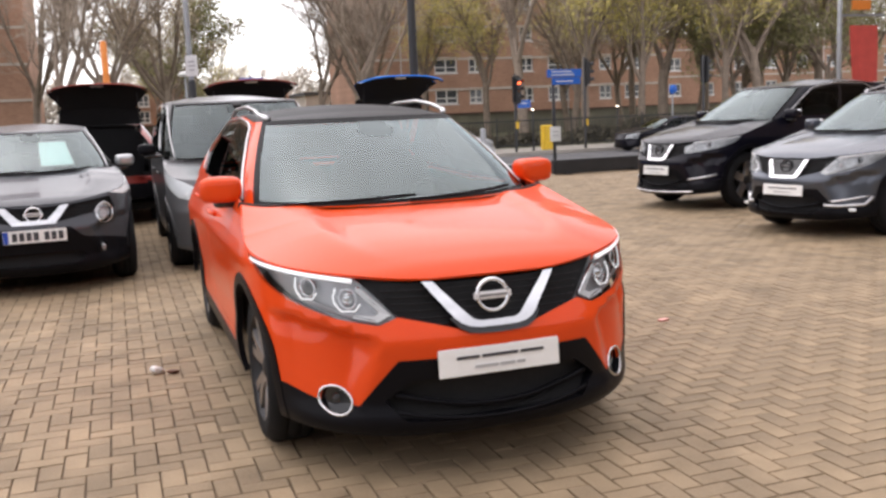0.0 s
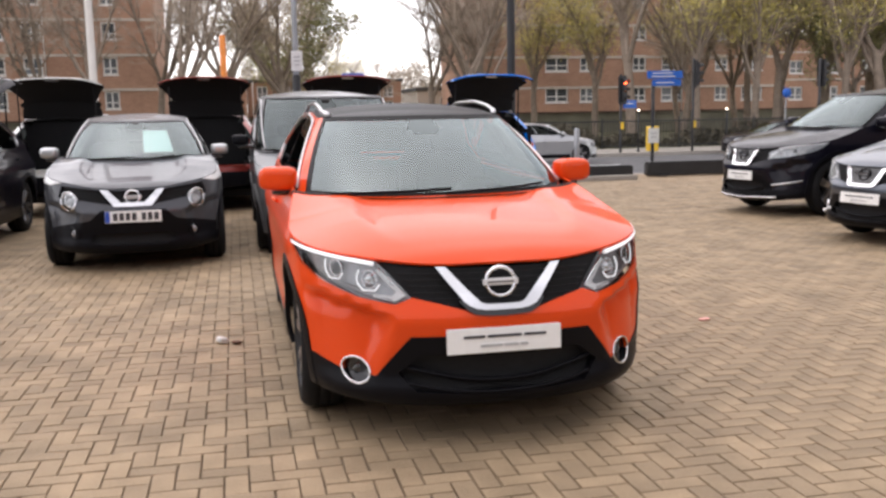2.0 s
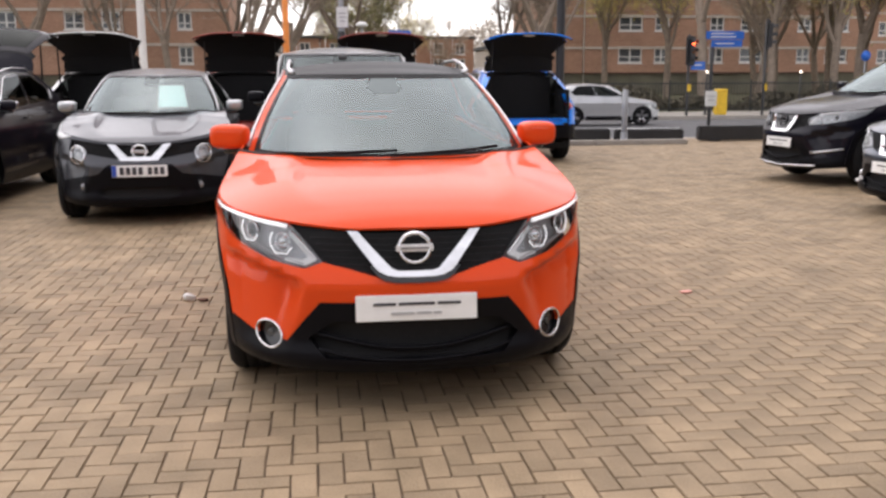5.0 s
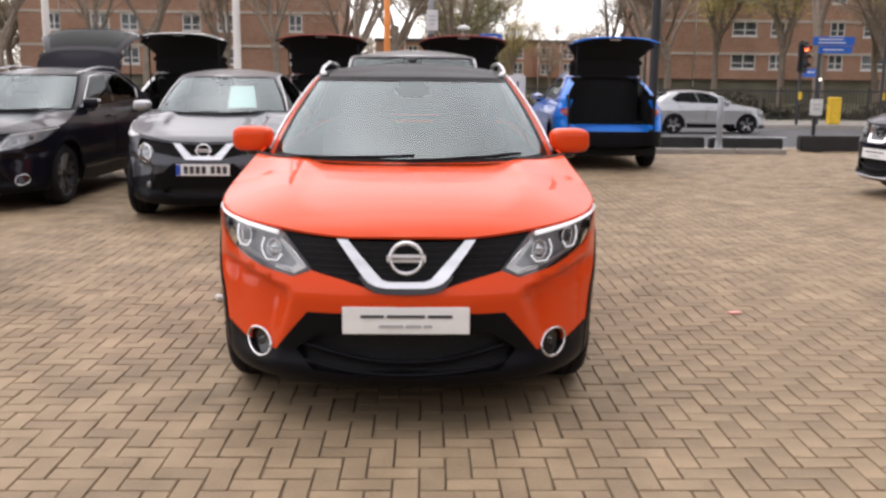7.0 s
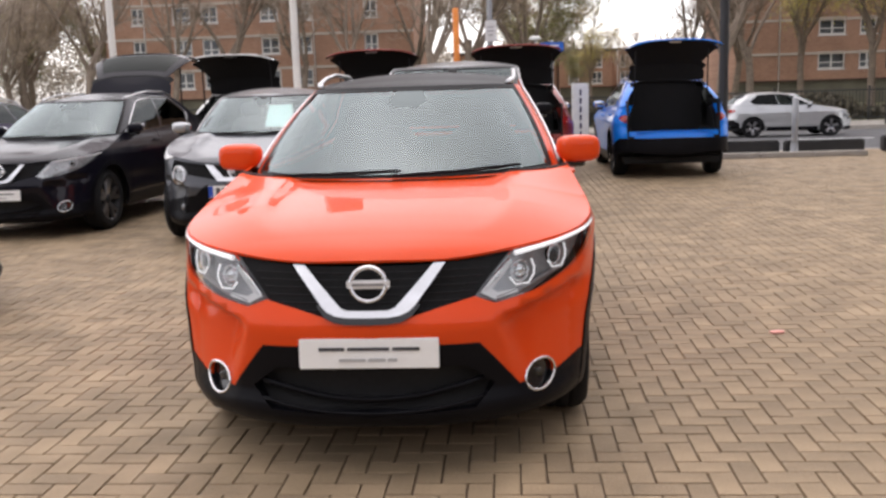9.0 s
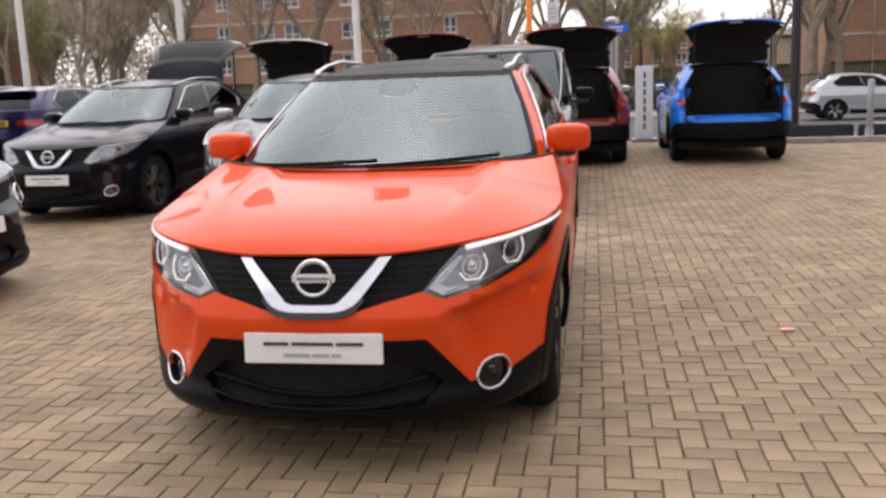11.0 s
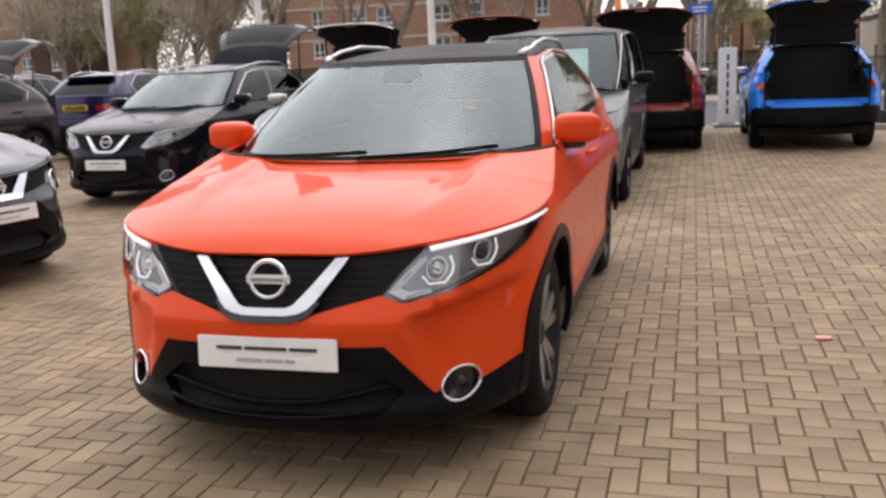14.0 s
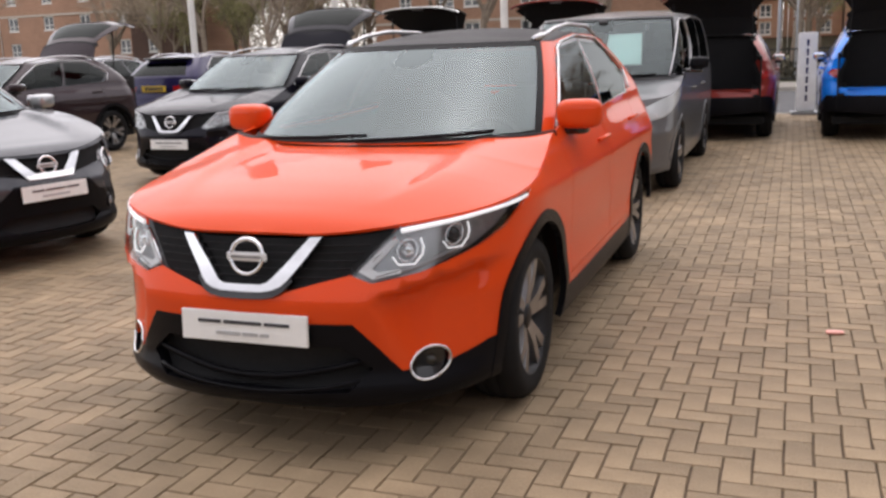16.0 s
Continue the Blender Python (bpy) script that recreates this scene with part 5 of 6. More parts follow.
rb = post("banner_flag", "grey pole with red and orange advertising banner", "banner", 14.6, 14.2, 4.6, 0.06, 0.05, GALV)
bm = bmesh.new()
cols = []
for i in range(13):
    k = i / 12
    a, b = 0.30 + 0.32 * (1 - k) ** 2, 1.15
    cols.append([bm.verts.new((xx, -0.03 * math.sin(3 * k) + yy, 0.7 + 2.4 * k)) for xx, yy in ((a, 0), (b, 0.05), (b, 0.07), (a, 0.02))])
for c0, c1 in zip(cols, cols[1:]):
    for k in range(4):
        bm.faces.new((c0[k], c0[(k + 1) % 4], c1[(k + 1) % 4], c1[k]))
part("banner_cloth", bm, SIGN_RED, rb, "red cloth banner", smooth=False)
plaque("top_panel", 0.55, 0.22, 0.55, 3.55, ORANGE_POLE, rb)
box("cross_arm", 0.0, 1.3, -0.02, 0.02, 3.30, 3.36, GALV, rb)
tagged(pad("paper_litter", (0.085, 0.06, 0.045), (-1.26, 2.31, 0.020), SIGN_WHITE, None, 0.7, (8, 20, 30)), "crumpled white paper on the paving", "litter")
tagged(pad("dead_leaf", (0.09, 0.06, 0.02), (-1.17, 2.27, 0.012), mat("brown_leaf", (0.12, 0.05, 0.03), 0.7, 0, 0.3, 20), None, 0.8, (4, 10, 70)), "brown dead leaf on the paving", "leaf")
tagged(pad("red_litter", (0.085, 0.045, 0.016), (2.05, 2.02, 0.009), mat("red_wrapper", (0.90, 0.40, 0.33), 0.35, 0, 0.2, 30), None, 0.6, (0, 0, 12)), "small shiny red wrapper on the paving", "litter")


# ---- unseen walls added round the forecourt for shade and reflections ----
# added out of view: holds back low sky light from the car's front
tagged(box("shade_wall_south", -45, 45, -11.3, -11.0, -0.05, 4.2, mat("unseen_wall_grey", (0.16, 0.158, 0.156), 0.5, 0, 0.1, 0.3)), "plain dark grey unseen wall added on the showroom side to shade the front", "wall", kind="structure")


# no known building: out of view, blocks eastern sky from side-glass reflections
tagged(box("reflection_wall_east", 19.0, 19.3, -11.0, 12.5, -0.05, 11.0, mat("unseen_wall_brown", (0.16, 0.11, 0.085), 0.85, 0, 0.25, 0.6, 0.3, 12)), "plain brown unseen wall added to darken reflections on the car's side", "wall", kind="structure")


# ---- buildings ----
def brick(name, base, mortar, rough=0.9):
    m = mat(name, base, rough, 0, 0.2, 0.35, 0.2, 30)
    n, l = m.node_tree.nodes, m.node_tree.links
    t = n.new("ShaderNodeTexBrick")
    t.inputs["Scale"].default_value = 1.0
    t.inputs["Brick Width"].default_value, t.inputs["Row Height"].default_value, t.inputs["Mortar Size"].default_value = 0.225, 0.075, 0.006
    t.inputs["Color1"].default_value, t.inputs["Color2"].default_value, t.inputs["Mortar"].default_value = (1, 1, 1, 1), (0.78, 0.74, 0.72, 1), (*[min(1, a / max(b, 0.01)) for a, b in zip(mortar, base)], 1)
    co = n.new("ShaderNodeTexCoord")
    turn = n.new("ShaderNodeMapping")
    turn.inputs["Rotation"].default_value = (math.pi / 2, 0, 0)
    l.new(co.outputs["Object"], turn.inputs["Vector"])
    l.new(turn.outputs[0], t.inputs["Vector"])
    b = n["Principled BSDF"]
    old = b.inputs["Base Color"].links[0].from_socket
    mix = n.new("ShaderNodeMix")
    mix.data_type, mix.blend_type = 'RGBA', 'MULTIPLY'
    mix.inputs["Factor"].default_value = 1.0
    l.new(old, mix.inputs["A"])
    l.new(t.outputs["Color"], mix.inputs["B"])
    l.new(mix.outputs["Result"], b.inputs["Base Color"])
    return m


BRICK = brick("red_brown_brick", (0.44, 0.260, 0.178), (0.52, 0.45, 0.37))
DARK_BRICK = brick("dark_brick", (0.11, 0.065, 0.05), (0.2, 0.18, 0.16))
STONE = mat("pale_string_course", (0.55, 0.49, 0.42), 0.8, 0, 0.15, 2)
RENDER_GREEN = mat("grey_green_wall", (0.15, 0.14, 0.10), 0.9, 0, 0.3, 0.5, 0.3, 10)
UPVC = mat("white_window_frame", (0.74, 0.73, 0.70), 0.5, 0, 0.05, 3)
PANE = mat("window_pane", (0.10, 0.11, 0.12), 0.08, 0, 0.5, 0.7, 0, 20, each=0.5)
FELT_ROOF = mat("roof_felt", (0.09, 0.09, 0.09), 0.9, 0, 0.2, 1)


def window_mesh(w, h):
    """One frame with a mullion and a transom."""
    f = 0.12
    xs = (-w / 2, -w / 2 + f, -f / 2, f / 2, w / 2 - f, w / 2)
    zs = (-h / 2, -h / 2 + f, -0.22, -0.14, h / 2 - f, h / 2)
    bm = bmesh.new()
    grid = [[bm.verts.new((x, -0.04, z)) for z in zs] for x in xs]
    for i in range(5):
        for k in range(5):
            if i % 2 == 0 or k % 2 == 0:
                bm.faces.new((grid[i][k], grid[i + 1][k], grid[i + 1][k + 1], grid[i][k + 1]))
    deep = bmesh.ops.extrude_face_region(bm, geom=bm.faces[:])
    bmesh.ops.translate(bm, vec=(0, 0.08, 0), verts=[v for v in deep["geom"] if isinstance(v, bmesh.types.BMVert)])
    bmesh.ops.recalc_face_normals(bm, faces=bm.faces[:])
    me = bpy.data.meshes.new("window")
    bm.to_mesh(me)
    bm.free()
    me.materials.append(UPVC)
    return me


def sill_mesh(w, h):
    me = bpy.data.meshes.new("window_sill")
    bm = slab(bmesh.new(), -w / 2 - 0.06, w / 2 + 0.06, -0.16, 0.0, -h / 2 - 0.09, -h / 2 - 0.002)
    bm.to_mesh(me)
    bm.free()
    me.materials.append(UPVC)
    return me


def pane_mesh(w, h):
    me = bpy.data.meshes.new("pane")
    bm = slab(bmesh.new(), -w / 2 + 0.09, w / 2 - 0.09, 0.0, 0.02, -h / 2 + 0.09, h / 2 - 0.09)
    bm.to_mesh(me)
    bm.free()
    me.materials.append(PANE)
    return me


def block(name, label, x0, x1, y, depth, top, base, cols, rows, skin, turn=0, lowskin=None, courses=()):
    """Flat-roofed block of flats whose front stands at y; windows are real openings. cols: (middle, width); rows: middle heights."""
    root = thing(name, label, "apartment building", pose((x0 + x1) / 2, y, base, 0, 0, turn))
    cx, hw = (x0 + x1) / 2, (x1 - x0) / 2
    hgt, wh, split = top - base, 1.35, 1.5 - base
    xs = sorted({-hw, hw} | {c - cx + s * w / 2 for c, w in cols for s in (-1, 1)})
    zs = sorted({split, hgt} | {r - base + s * wh / 2 for r in rows for s in (-1, 1)})
    bm = bmesh.new()
    holes = [(c - cx - w / 2, c - cx + w / 2, r - base - wh / 2, r - base + wh / 2) for c, w in cols for r in rows]
    for a, b in zip(xs, xs[1:]):
        for c, d in zip(zs, zs[1:]):
            mx, mz = (a + b) / 2, (c + d) / 2
            if not any(h[0] < mx < h[1] and h[2] < mz < h[3] for h in holes):
                slab(bm, a, b, 0, 0.3, c, d)
    slab(bm, -hw, -hw + 0.3, 0.3, depth, 0, hgt)
    slab(bm, hw - 0.3, hw, 0.3, depth, 0, hgt)
    slab(bm, -hw, hw, depth, depth + 0.3, 0, hgt)
    part("wall", bm, skin, root)
    low = box("ground_floor_wall", -hw + 0.01, hw - 0.01, 0.05, 0.3, 0, split - 0.12, lowskin or RENDER_GREEN, root)
    for k in range(int(hw * 2 // 3.2)):
        box("garage_door", -hw + 0.5 + k * 3.2, -hw + 3.1 + k * 3.2, -0.01, 0.048, 0.05, split - 0.35, RENDER_GREEN, root, 0.02)
    box("lintel_band", -hw - 0.05, hw + 0.05, -0.12, 0.3, split - 0.12, split, DARK_BRICK, root)
    box("roof", -hw - 0.2, hw + 0.2, -0.2, depth + 0.4, hgt, hgt + 0.35, FELT_ROOF, root, 0.04)
    for z in courses:
        box("string_course", -hw - 0.01, hw + 0.01, -0.06, -0.003, z - base - 0.10, z - base + 0.10, STONE, root)
    wm = {w: (window_mesh(w, wh), pane_mesh(w, wh), sill_mesh(w, wh)) for w in {w for _, w in cols}}
    for c, w in cols:
        for r in rows:
            win = piece("window", wm[w][0], root, "", Matrix.Translation((c - cx, 0.12, r - base)))
            piece("pane", wm[w][1], win)
            piece("window_sill", wm[w][2], win)
    for k in range(2):
        tube("downpipe", [(-hw + 3.3 + k * (hw * 1.1), -0.07, 0.1), (-hw + 3.3 + k * (hw * 1.1), -0.07, hgt)], 0.05, UPVC, root, 6)
    return root


ROWS = (2.95, 5.55, 8.15, 10.75, 13.35, 15.95, 18.55)
block("apartment_block", "red-brown brick flats with white windows and dark ground floor", 18.4, 46.5, 72, 12, 21.5, -0.36,
      ((25.7, 2.05), (28.4, 1.25), (33.2, 1.25), (36.3, 2.05), (41.0, 1.25), (44.0, 2.05)), ROWS, BRICK, 0, None, (3.5, 6.05, 8.7, 11.3))
block("apartment_block", "red-brown brick flats with white paired windows", -32, -6.8, 72, 12, 21.5, -0.36,
      ((-29.2, 1.1), (-25.6, 1.5), (-23.3, 1.4), (-18.4, 1.5), (-15.7, 1.4), (-10.2, 1.1)), ROWS, BRICK, 0, None, (3.75, 6.35, 9.0, 11.6))
block("apartment_block", "brick flats with small white windows", -110, -53.5, 74, 12, 16, -0.36,
      tuple((-106 + 4.6 * k, 1.3) for k in range(11)), ROWS[:4], BRICK, 0, None, (6.35, 9.0))
block("stair_tower", "dark brick stair tower beside the flats", -57.2, -52.4, 71.5, 5, 18, -0.36, ((-54.8, 1.1),), ROWS[:4], DARK_BRICK)
block("low_flats", "low brown brick flats behind the trees", 49, 92, 84, 12, 8.6, -0.36, tuple((52 + 4.2 * k, 1.6) for k in range(9)), (3.0, 5.7), BRICK, 0, None, (4.4, 7.2))
for hx_, hy_ in ((-5.5, 104), (0.5, 106), (6.5, 104), (12.5, 106)):
    block("terrace_house", "low brown brick terrace house far down the street", hx_, hx_ + 5.8, hy_, 8, 5.4, -0.36, ((hx_ + 1.6, 1.2), (hx_ + 4.2, 1.2)), (2.5, 4.3), BRICK)
block("small_house", "small pale brown house far down the street", 17.5, 24, 92, 8, 3.9, -0.36, ((20.5, 1.2),), (2.6,), STONE)


# ---- trees, hedge and railings ----
BARK = mat("bare_bark", (0.26, 0.205, 0.16), 0.95, 0, 0.3, 3, 0.6, 30)
TWIG = mat("grey_brown_twigs", (0.47, 0.385, 0.31), 0.95, 0, 0.2, 1)
LEAF_YELLOW = mat("young_yellow_leaves", (0.62, 0.54, 0.18), 0.8, 0, 0.3, 0.5, island=0.35)
LEAF_GREEN = mat("evergreen_leaves", (0.30, 0.29, 0.13), 0.8, 0, 0.3, 0.5, island=0.35)
LEAF_BROWN = mat("brown_buds", (0.48, 0.385, 0.27), 0.9, 0, 0.3, 0.5, island=0.35)


def grow(rng, h, spread, limbs_n, fine):
    """Limbs and twigs as (path, radii), and the tips of the twigs: a trunk that parts into steep limbs, each with branches and twigs all along it."""
    limbs, twigs, tips = [], [], []

    def run(p, d, ln, r, wild, up, n=5, end=0.4):
        pts, q = [p], p
        for _ in range(n):
            d = d + rng.normal(0, wild, 3) + np.array((0, 0, up))
            d = d / np.linalg.norm(d)
            q = q + d * ln / n
            pts.append(q)
        return np.array(pts), np.linspace(r, r * end, n + 1), d

    def aside(d, k, up):
        s = rng.normal(0, 1, 3)
        s -= s.dot(d) * d
        s /= np.linalg.norm(s)
        v = d * (1 - k * 0.5) + s * k + np.array((0, 0, up))
        return v / np.linalg.norm(v)

    on = lambda path, k: path[int(k)] + (path[min(int(k) + 1, len(path) - 1)] - path[int(k)]) * (k - int(k))
    trunk, tr, td = run(np.zeros(3), np.array((0, 0, 1.0)), h * rng.uniform(0.26, 0.34), 0.017 * h, 0.05, 0.05, 5, 0.75)
    limbs.append((trunk, tr))
    for i in range(limbs_n):
        a, ar, ad = run(on(trunk, rng.uniform(3.2, 5)), aside(td, spread, 0.15), h * rng.uniform(0.5, 0.68), 0.0085 * h, 0.10, 0.06, 7, 0.25)
        limbs.append((a, ar))
        for _ in range(10):
            k = rng.uniform(1.0, 7)
            e, er, ed = run(on(a, k), aside(ad, spread * 1.2, 0.18), h * rng.uniform(0.10, 0.22) * (1.15 - k / 11), 0.0036 * h, 0.14, 0.05, 4, 0.4)
            limbs.append((e, er))
            for _ in range(6):
                k2 = rng.uniform(0.6, 4)
                t, tr_, td_ = run(on(e, k2), aside(ed, 0.75, 0.12), h * rng.uniform(0.045, 0.085), 0.0013 * h, 0.16, 0.03, 3, 0.6)
                twigs.append((t, tr_))
                tips.append(t[-1])
                for _ in range(fine):
                    w, wr_, _d = run(on(t, rng.uniform(0.5, 3)), aside(td_, 0.8, 0.08), h * rng.uniform(0.025, 0.05), 0.0008 * h, 0.15, 0.0, 2, 0.6)
                    twigs.append((w, wr_))
                    tips.append(w[-1])
    return limbs, twigs, tips


def tubes_mesh(name, items, sides, material):
    vs, fs, n = [], [], 0
    for path, r in items:
        v, f = tube_data(path, r, sides, False, n)
        vs.append(v)
        fs += [g[::-1] for g in f if len(g) == 4]
        n += len(v)
    return mesh(name, np.vstack(vs), fs, material)


def tree_kind(seed, h, spread, leaf, per_tip, size, fine=5, forks=5, label=""):
    rng = np.random.default_rng(seed)
    limbs, twigs, tips = grow(rng, h, spread, forks, fine)
    root = thing("tree", label, "tree", Matrix.Identity(4), "street trees")
    piece("trunk", tubes_mesh("trunk", limbs, 6, BARK), root)
    piece("bare_crown", tubes_mesh("bare_crown", twigs, 3, TWIG), root)
    if per_tip:
        t = np.repeat(np.array(tips), per_tip, 0)
        c = t + rng.normal(0, 0.28, t.shape)
        a, b = rng.normal(0, 1, c.shape), rng.normal(0, 1, c.shape)
        a /= np.linalg.norm(a, axis=1, keepdims=True)
        b = np.cross(a, b)
        b /= np.linalg.norm(b, axis=1, keepdims=True)
        s = rng.uniform(0.6, 1.3, (len(c), 1)) * size
        v = np.stack((c - a * s, c + b * s * 0.5, c + a * s, c - b * s * 0.5), 1).reshape(-1, 3)
        piece("crown", mesh("crown", v, [(4 * i, 4 * i + 1, 4 * i + 2, 4 * i + 3) for i in range(len(c))], leaf, smooth=False), root)
    return root


KINDS = {"bare": tree_kind(3, 17, 0.55, None, 0, 0, 5, 5, "bare winter street tree with fine twigs"),
         "fork": tree_kind(11, 18, 0.42, None, 0, 0, 4, 4, "tall bare forked tree with thin branches"),
         "yellow": tree_kind(5, 16, 0.45, LEAF_YELLOW, 6, 0.085, 4, 5, "street tree with thin young yellow-green leaves"),
         "brown": tree_kind(8, 15, 0.55, LEAF_BROWN, 3, 0.07, 5, 5, "street tree with brown spring buds"),
         "green": tree_kind(21, 12, 0.62, LEAF_GREEN, 6, 0.10, 4, 6, "dense dull green tree")}
LABELS = set()
for kind, x, y, k, turn in (
        ("bare", -9.5, 60, 1.0, 10), ("bare", -14, 63, 0.95, 130), ("bare", -22.5, 60, 1.0, 200), ("fork", -27.5, 58, 0.9, 40),
        ("brown", -1.8, 55, 1.15, 70), ("brown", 1.8, 58, 1.15, 220), ("bare", -3.5, 50, 1.0, 300), 
        ("brown", 3.6, 80, 0.85, 40), ("green", 2.4, 66, 1.0, 10), ("yellow", 3.0, 92, 0.8, 250), ("brown", 13.6, 97, 0.6, 300),
        ("yellow", 8.6, 88, 0.62, 20), ("green", 7.6, 94, 0.55, 90), ("bare", 15.2, 61, 1.0, 60), ("bare", 16.8, 66, 0.95, 160), ("bare", 12.7, 62, 0.9, 250),
        ("fork", 12.8, 52, 0.95, 0), ("fork", 15.3, 55, 0.8, 190), ("fork", 21.5, 47, 1.05, 75), 
        ("yellow", 24.5, 45, 0.95, 33), ("yellow", 27.5, 44, 0.9, 140), ("fork", 30.2, 46, 0.9, 10), ("yellow", 31.8, 42, 0.9, 80),
        ("green", 35.0, 45, 0.9, 200), ("yellow", 37.5, 46, 1.0, 290), ("fork", 33.5, 41, 1.0, 120), ("bare", 39.5, 43, 1.05, 25), ("yellow", 42.5, 45, 1.0, 170), ("brown", 45.5, 46, 1.0, 230), ("fork", 48, 44, 1.0, 70),
        ("yellow", 22.8, 56, 0.9, 260), ("yellow", 29.3, 54, 1.0, 310), ("brown", 26.2, 50, 0.95, 120), ("yellow", 34.2, 56, 1.0, 15), ("brown", 31.0, 60, 1.05, 330), ("yellow", 39.6, 55, 1.05, 105), ("green", 41.5, 49, 1.0, 65), ("yellow", 46.0, 54, 1.05, 200), ("brown", 36.8, 62, 1.1, 280), ("yellow", 33.0, 50, 0.9, 240), ("green", 38.0, 41, 0.95, 330), ("yellow", 19.8, 60, 0.85, 20),
       
        ("brown", -35, 78, 1.3, 15), ("brown", -39, 72, 1.2, 55), ("brown", -43, 80, 1.25, 115), ("brown", -48, 76, 1.2, 175), ("green", -46, 84, 1.2, 15), ("green", -38, 86, 1.2, 75), ("brown", -52, 82, 1.2, 35), ("brown", -55, 66, 1.0, 95), ("green", -32, 90, 1.1, 195),
        ("fork", -19, 61, 1.0, 15), ("bare", 35.5, 50, 1.0, 145), ("brown", 41, 52, 1.0, 5), ("bare", -6.5, 66, 1.0, 215), ("brown", -37, 66, 1.0, 15), ("bare", -41, 60, 1.0, 95), ("green", -44, 70, 0.9, 185), ("brown", -47, 62, 0.95, 275), ("bare", -34, 58, 0.85, 340), ("green", -50, 68, 0.9, 30), ("bare", -62, 58, 1.0, 200)):
    if kind not in LABELS:
        LABELS.add(kind)
        KINDS[kind].matrix_basis = pose(x, y, -0.37, 0, 0, turn) @ Matrix.Diagonal((k, k, k, 1))
    else:
        c = copy_thing(KINDS[kind], pose(x, y, -0.37, 0, 0, turn))
        c.scale = (k, k, k)

WOODS = mat("far_bare_woods", (0.50, 0.45, 0.38), 0.9, 0, 0.2, 0.1, island=0.3)
rng = np.random.default_rng(12)
nw = 90000
wx = rng.uniform(-130, 130, nw)
crest = 6.2 + 1.6 * np.sin(wx * 0.31) + 1.2 * np.sin(wx * 0.83 + 1) + 0.8 * np.sin(wx * 2.1) + 3.5 / (1 + np.exp((wx + 14) / 6))
wc = np.stack((wx, 128 + rng.normal(0, 2.5, nw), -0.4 + crest * rng.uniform(0, 1, nw) ** 0.75 + rng.exponential(0.35, nw)), 1)
wa, wb = rng.normal(0, 1, wc.shape), rng.normal(0, 1, wc.shape)
wa /= np.linalg.norm(wa, axis=1, keepdims=True)
wb = np.cross(wa, wb)
wb /= np.linalg.norm(wb, axis=1, keepdims=True)
wv = np.stack((wc - wa * 0.34, wc + wb * 0.13, wc + wa * 0.34, wc - wb * 0.13), 1).reshape(-1, 3)
tagged(piece("far_woods", mesh("far_woods", wv, [(4 * i, 4 * i + 1, 4 * i + 2, 4 * i + 3) for i in range(nw)], WOODS, smooth=False)), "pale brown bare woods far behind the houses", "woods", kind="stuff")

IRON = mat("railing_paint", (0.025, 0.026, 0.024), 0.6, 0, 0.2, 4)
HEDGE = mat("hedge_leaves", (0.085, 0.072, 0.045), 0.9, 0, 0.3, 0.5, island=0.4)
for x0 in np.arange(-28, 56, 4.0):
    pn = thing("railing_panel", "black iron railing panel along the footway", "railing", pose(float(x0), 38.2, -0.36), "footway railings")
    box("top_rail", 0, 3.98, -0.02, 0.02, 1.30, 1.36, IRON, pn)
    box("bottom_rail", 0, 3.98, -0.02, 0.02, 0.14, 0.19, IRON, pn)
    box("post", 0, 0.07, -0.035, 0.035, 0.0, 1.5, IRON, pn)
    bars = bmesh.new()
    for i in range(26):
        slab(bars, 0.15 + i * 0.145, 0.175 + i * 0.145, -0.012, 0.012, 0.05, 1.42)
    tagged(part("infill", bars, IRON, pn), kind="stuff")
rng = np.random.default_rng(4)
nleaf = 26000
hx = rng.uniform(-30, 58, nleaf)
hz = rng.uniform(0, 1, nleaf) ** 0.8 * (0.6 + 0.35 * np.sin(hx * 0.55) + 0.25 * np.sin(hx * 1.7 + 1))
hc = np.stack((hx, 41 + rng.normal(0, 0.7, nleaf), -0.3 + np.maximum(0.02, hz)), 1)
ha, hb = rng.normal(0, 1, hc.shape), rng.normal(0, 1, hc.shape)
ha /= np.linalg.norm(ha, axis=1, keepdims=True)
hb = np.cross(ha, hb)
hb /= np.linalg.norm(hb, axis=1, keepdims=True)
hv_ = np.stack((hc - ha * 0.16, hc + hb * 0.09, hc + ha * 0.16, hc - hb * 0.09), 1).reshape(-1, 3)
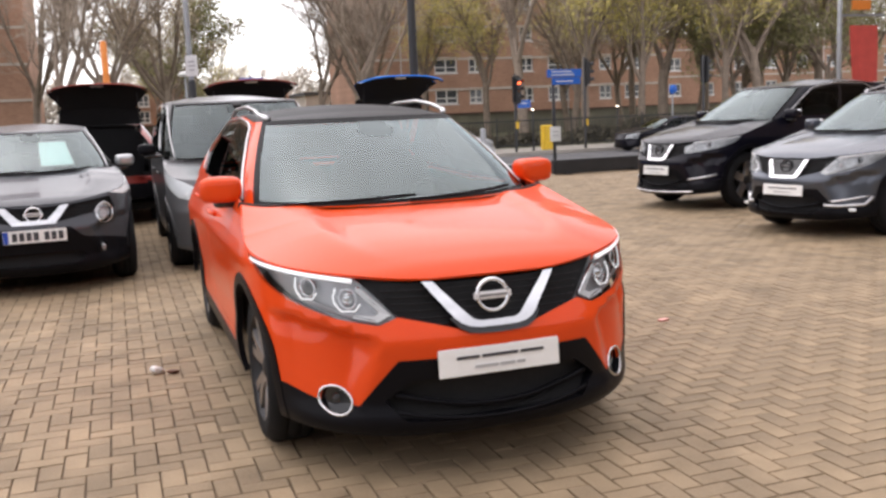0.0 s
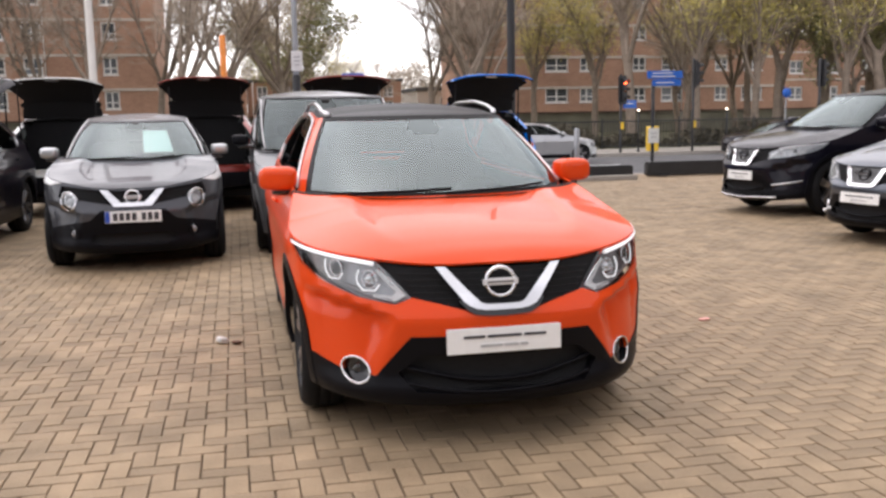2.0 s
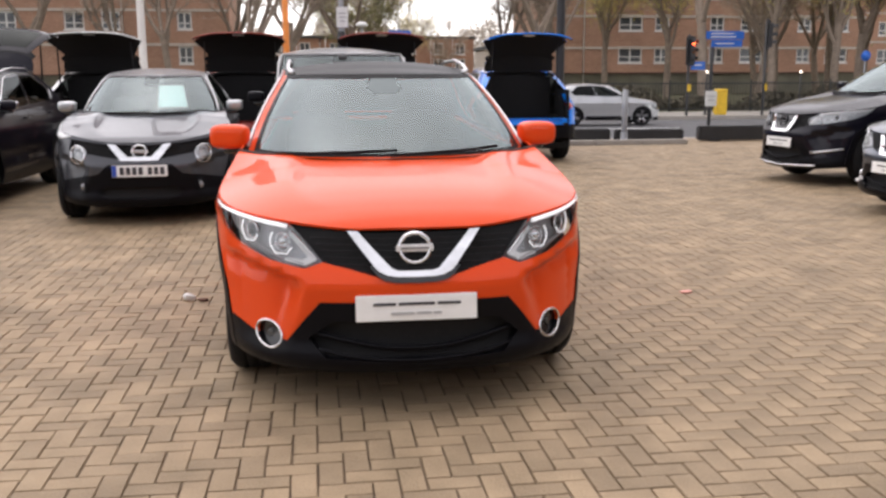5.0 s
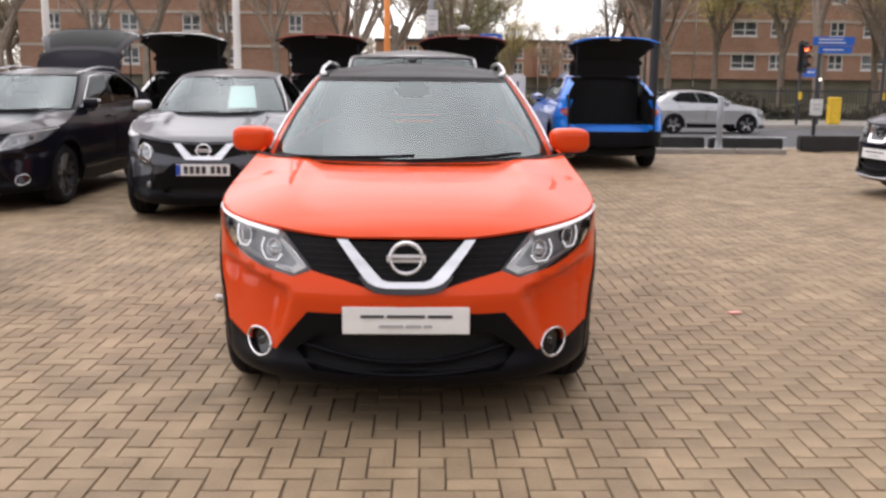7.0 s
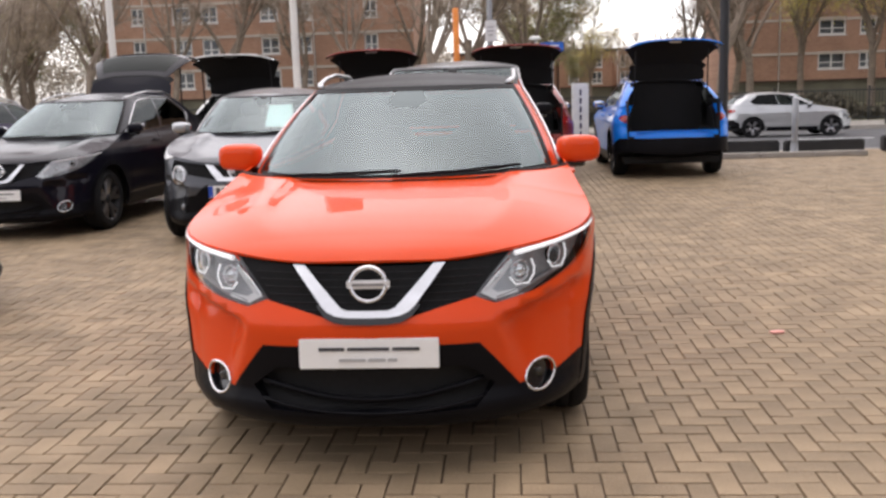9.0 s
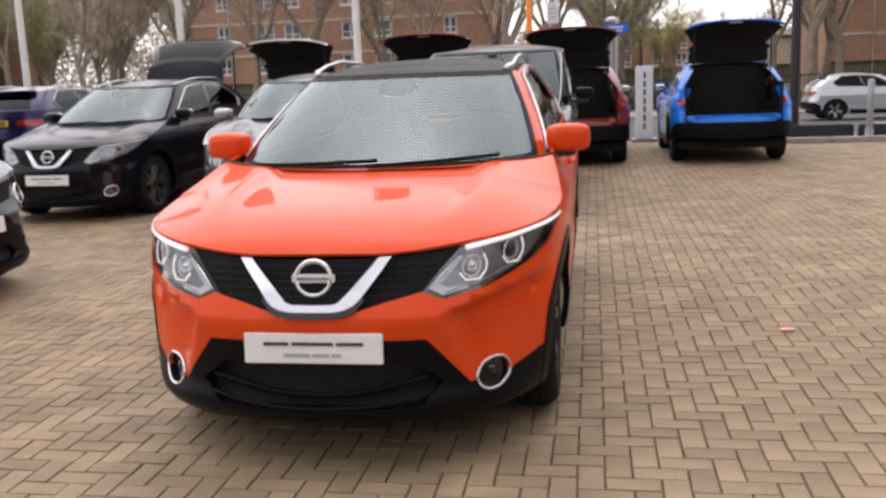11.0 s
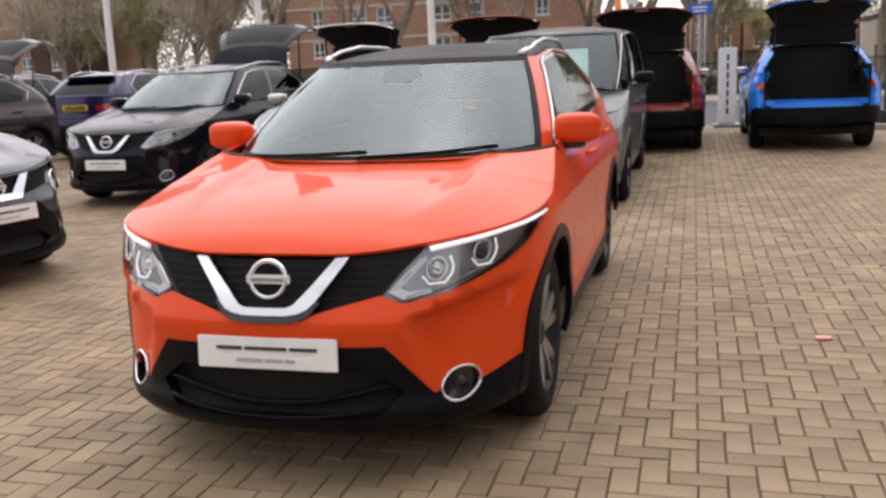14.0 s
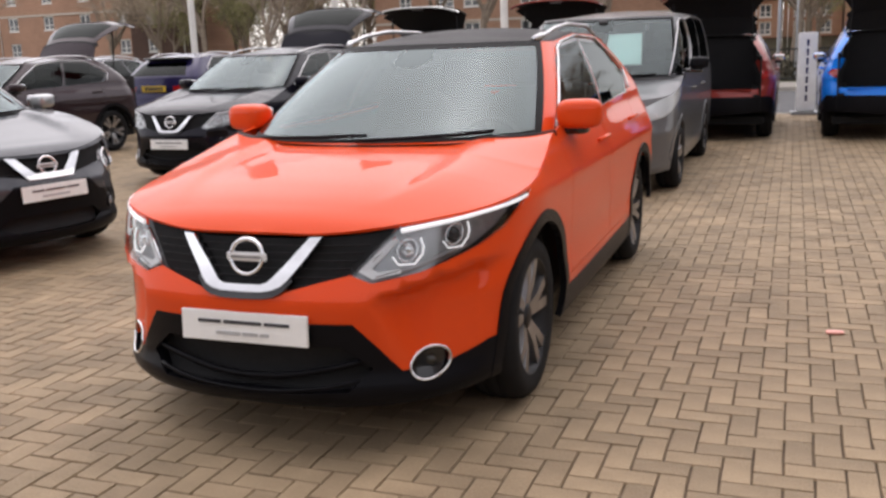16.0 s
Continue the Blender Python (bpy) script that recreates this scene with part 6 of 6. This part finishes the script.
tagged(piece("hedge", mesh("hedge", hv_, [(4 * i, 4 * i + 1, 4 * i + 2, 4 * i + 3) for i in range(nleaf)], HEDGE, smooth=False)), "untidy brown-green hedge behind the railings", "hedge", kind="stuff")


# ---- herringbone pavers ----
def paver_points(cx, cy, lx, ly, z, r):
    """Paver with a worn chamfered top."""
    a, b, c = lx / 2 - 0.0016, ly / 2 - 0.0016, 0.0036
    lean, yaw = r.normal(0, 0.007, 2), r.normal(0, 0.007)
    out = []
    for dx, dy, dz in ((a, b, -0.012), (a - c, b - c, 0.0)):
        for sx, sy in ((-1, -1), (1, -1), (1, 1), (-1, 1)):
            ex, ey = sx * dx + r.normal(0, 0.0011), sy * dy + r.normal(0, 0.0011)
            out.append((ex - yaw * ey, ey + yaw * ex, dz + (lean[0] * sx * dx + lean[1] * sy * dy if dz == 0 else -0.004)))
    return [(cx + x, cy + y, z + w) for x, y, w in out]


PF = [(4, 5, 6, 7), (0, 1, 5, 4), (1, 2, 6, 5), (2, 3, 7, 6), (3, 0, 4, 7)]
rng = np.random.default_rng(7)
verts, faces, near = [], [], []
U, OX, OY = 0.0985, 0.058, 0.150
for j in range(-57, 165):
    for i in range(-174, 153):
        k = (i - j) % 4
        if k == 0:
            c, size = ((i + 1) * U + OX, (j + 0.5) * U + OY), (2 * U, U)
        elif k == 3:
            c, size = ((i + 0.5) * U + OX, (j + 1) * U + OY), (U, 2 * U)
        else:
            continue
        z = rng.normal(0, 0.0008)
        if 1.05 < c[0] < 3.0 and -0.55 < c[1] < 2.4:
            near.append((c, size, z))
        else:
            b0 = len(verts)
            verts += paver_points(*c, *size, z, rng)
            faces += [tuple(b0 + q for q in f) for f in PF]
tagged(piece("pavers", mesh("pavers", verts, faces, PAVER, smooth=False), yard), kind="stuff")
one = {}
for key in ((2 * U, U), (U, 2 * U)):
    one[key] = [mesh("paver", paver_points(0, 0, *key, 0, rng), PF, PAVER_ONE, smooth=False) for _ in range(5)]
for n, (c, size, z) in enumerate(near):
    piece("paver", one[size][n % 5], yard, "", Matrix.Translation((*c, z)))
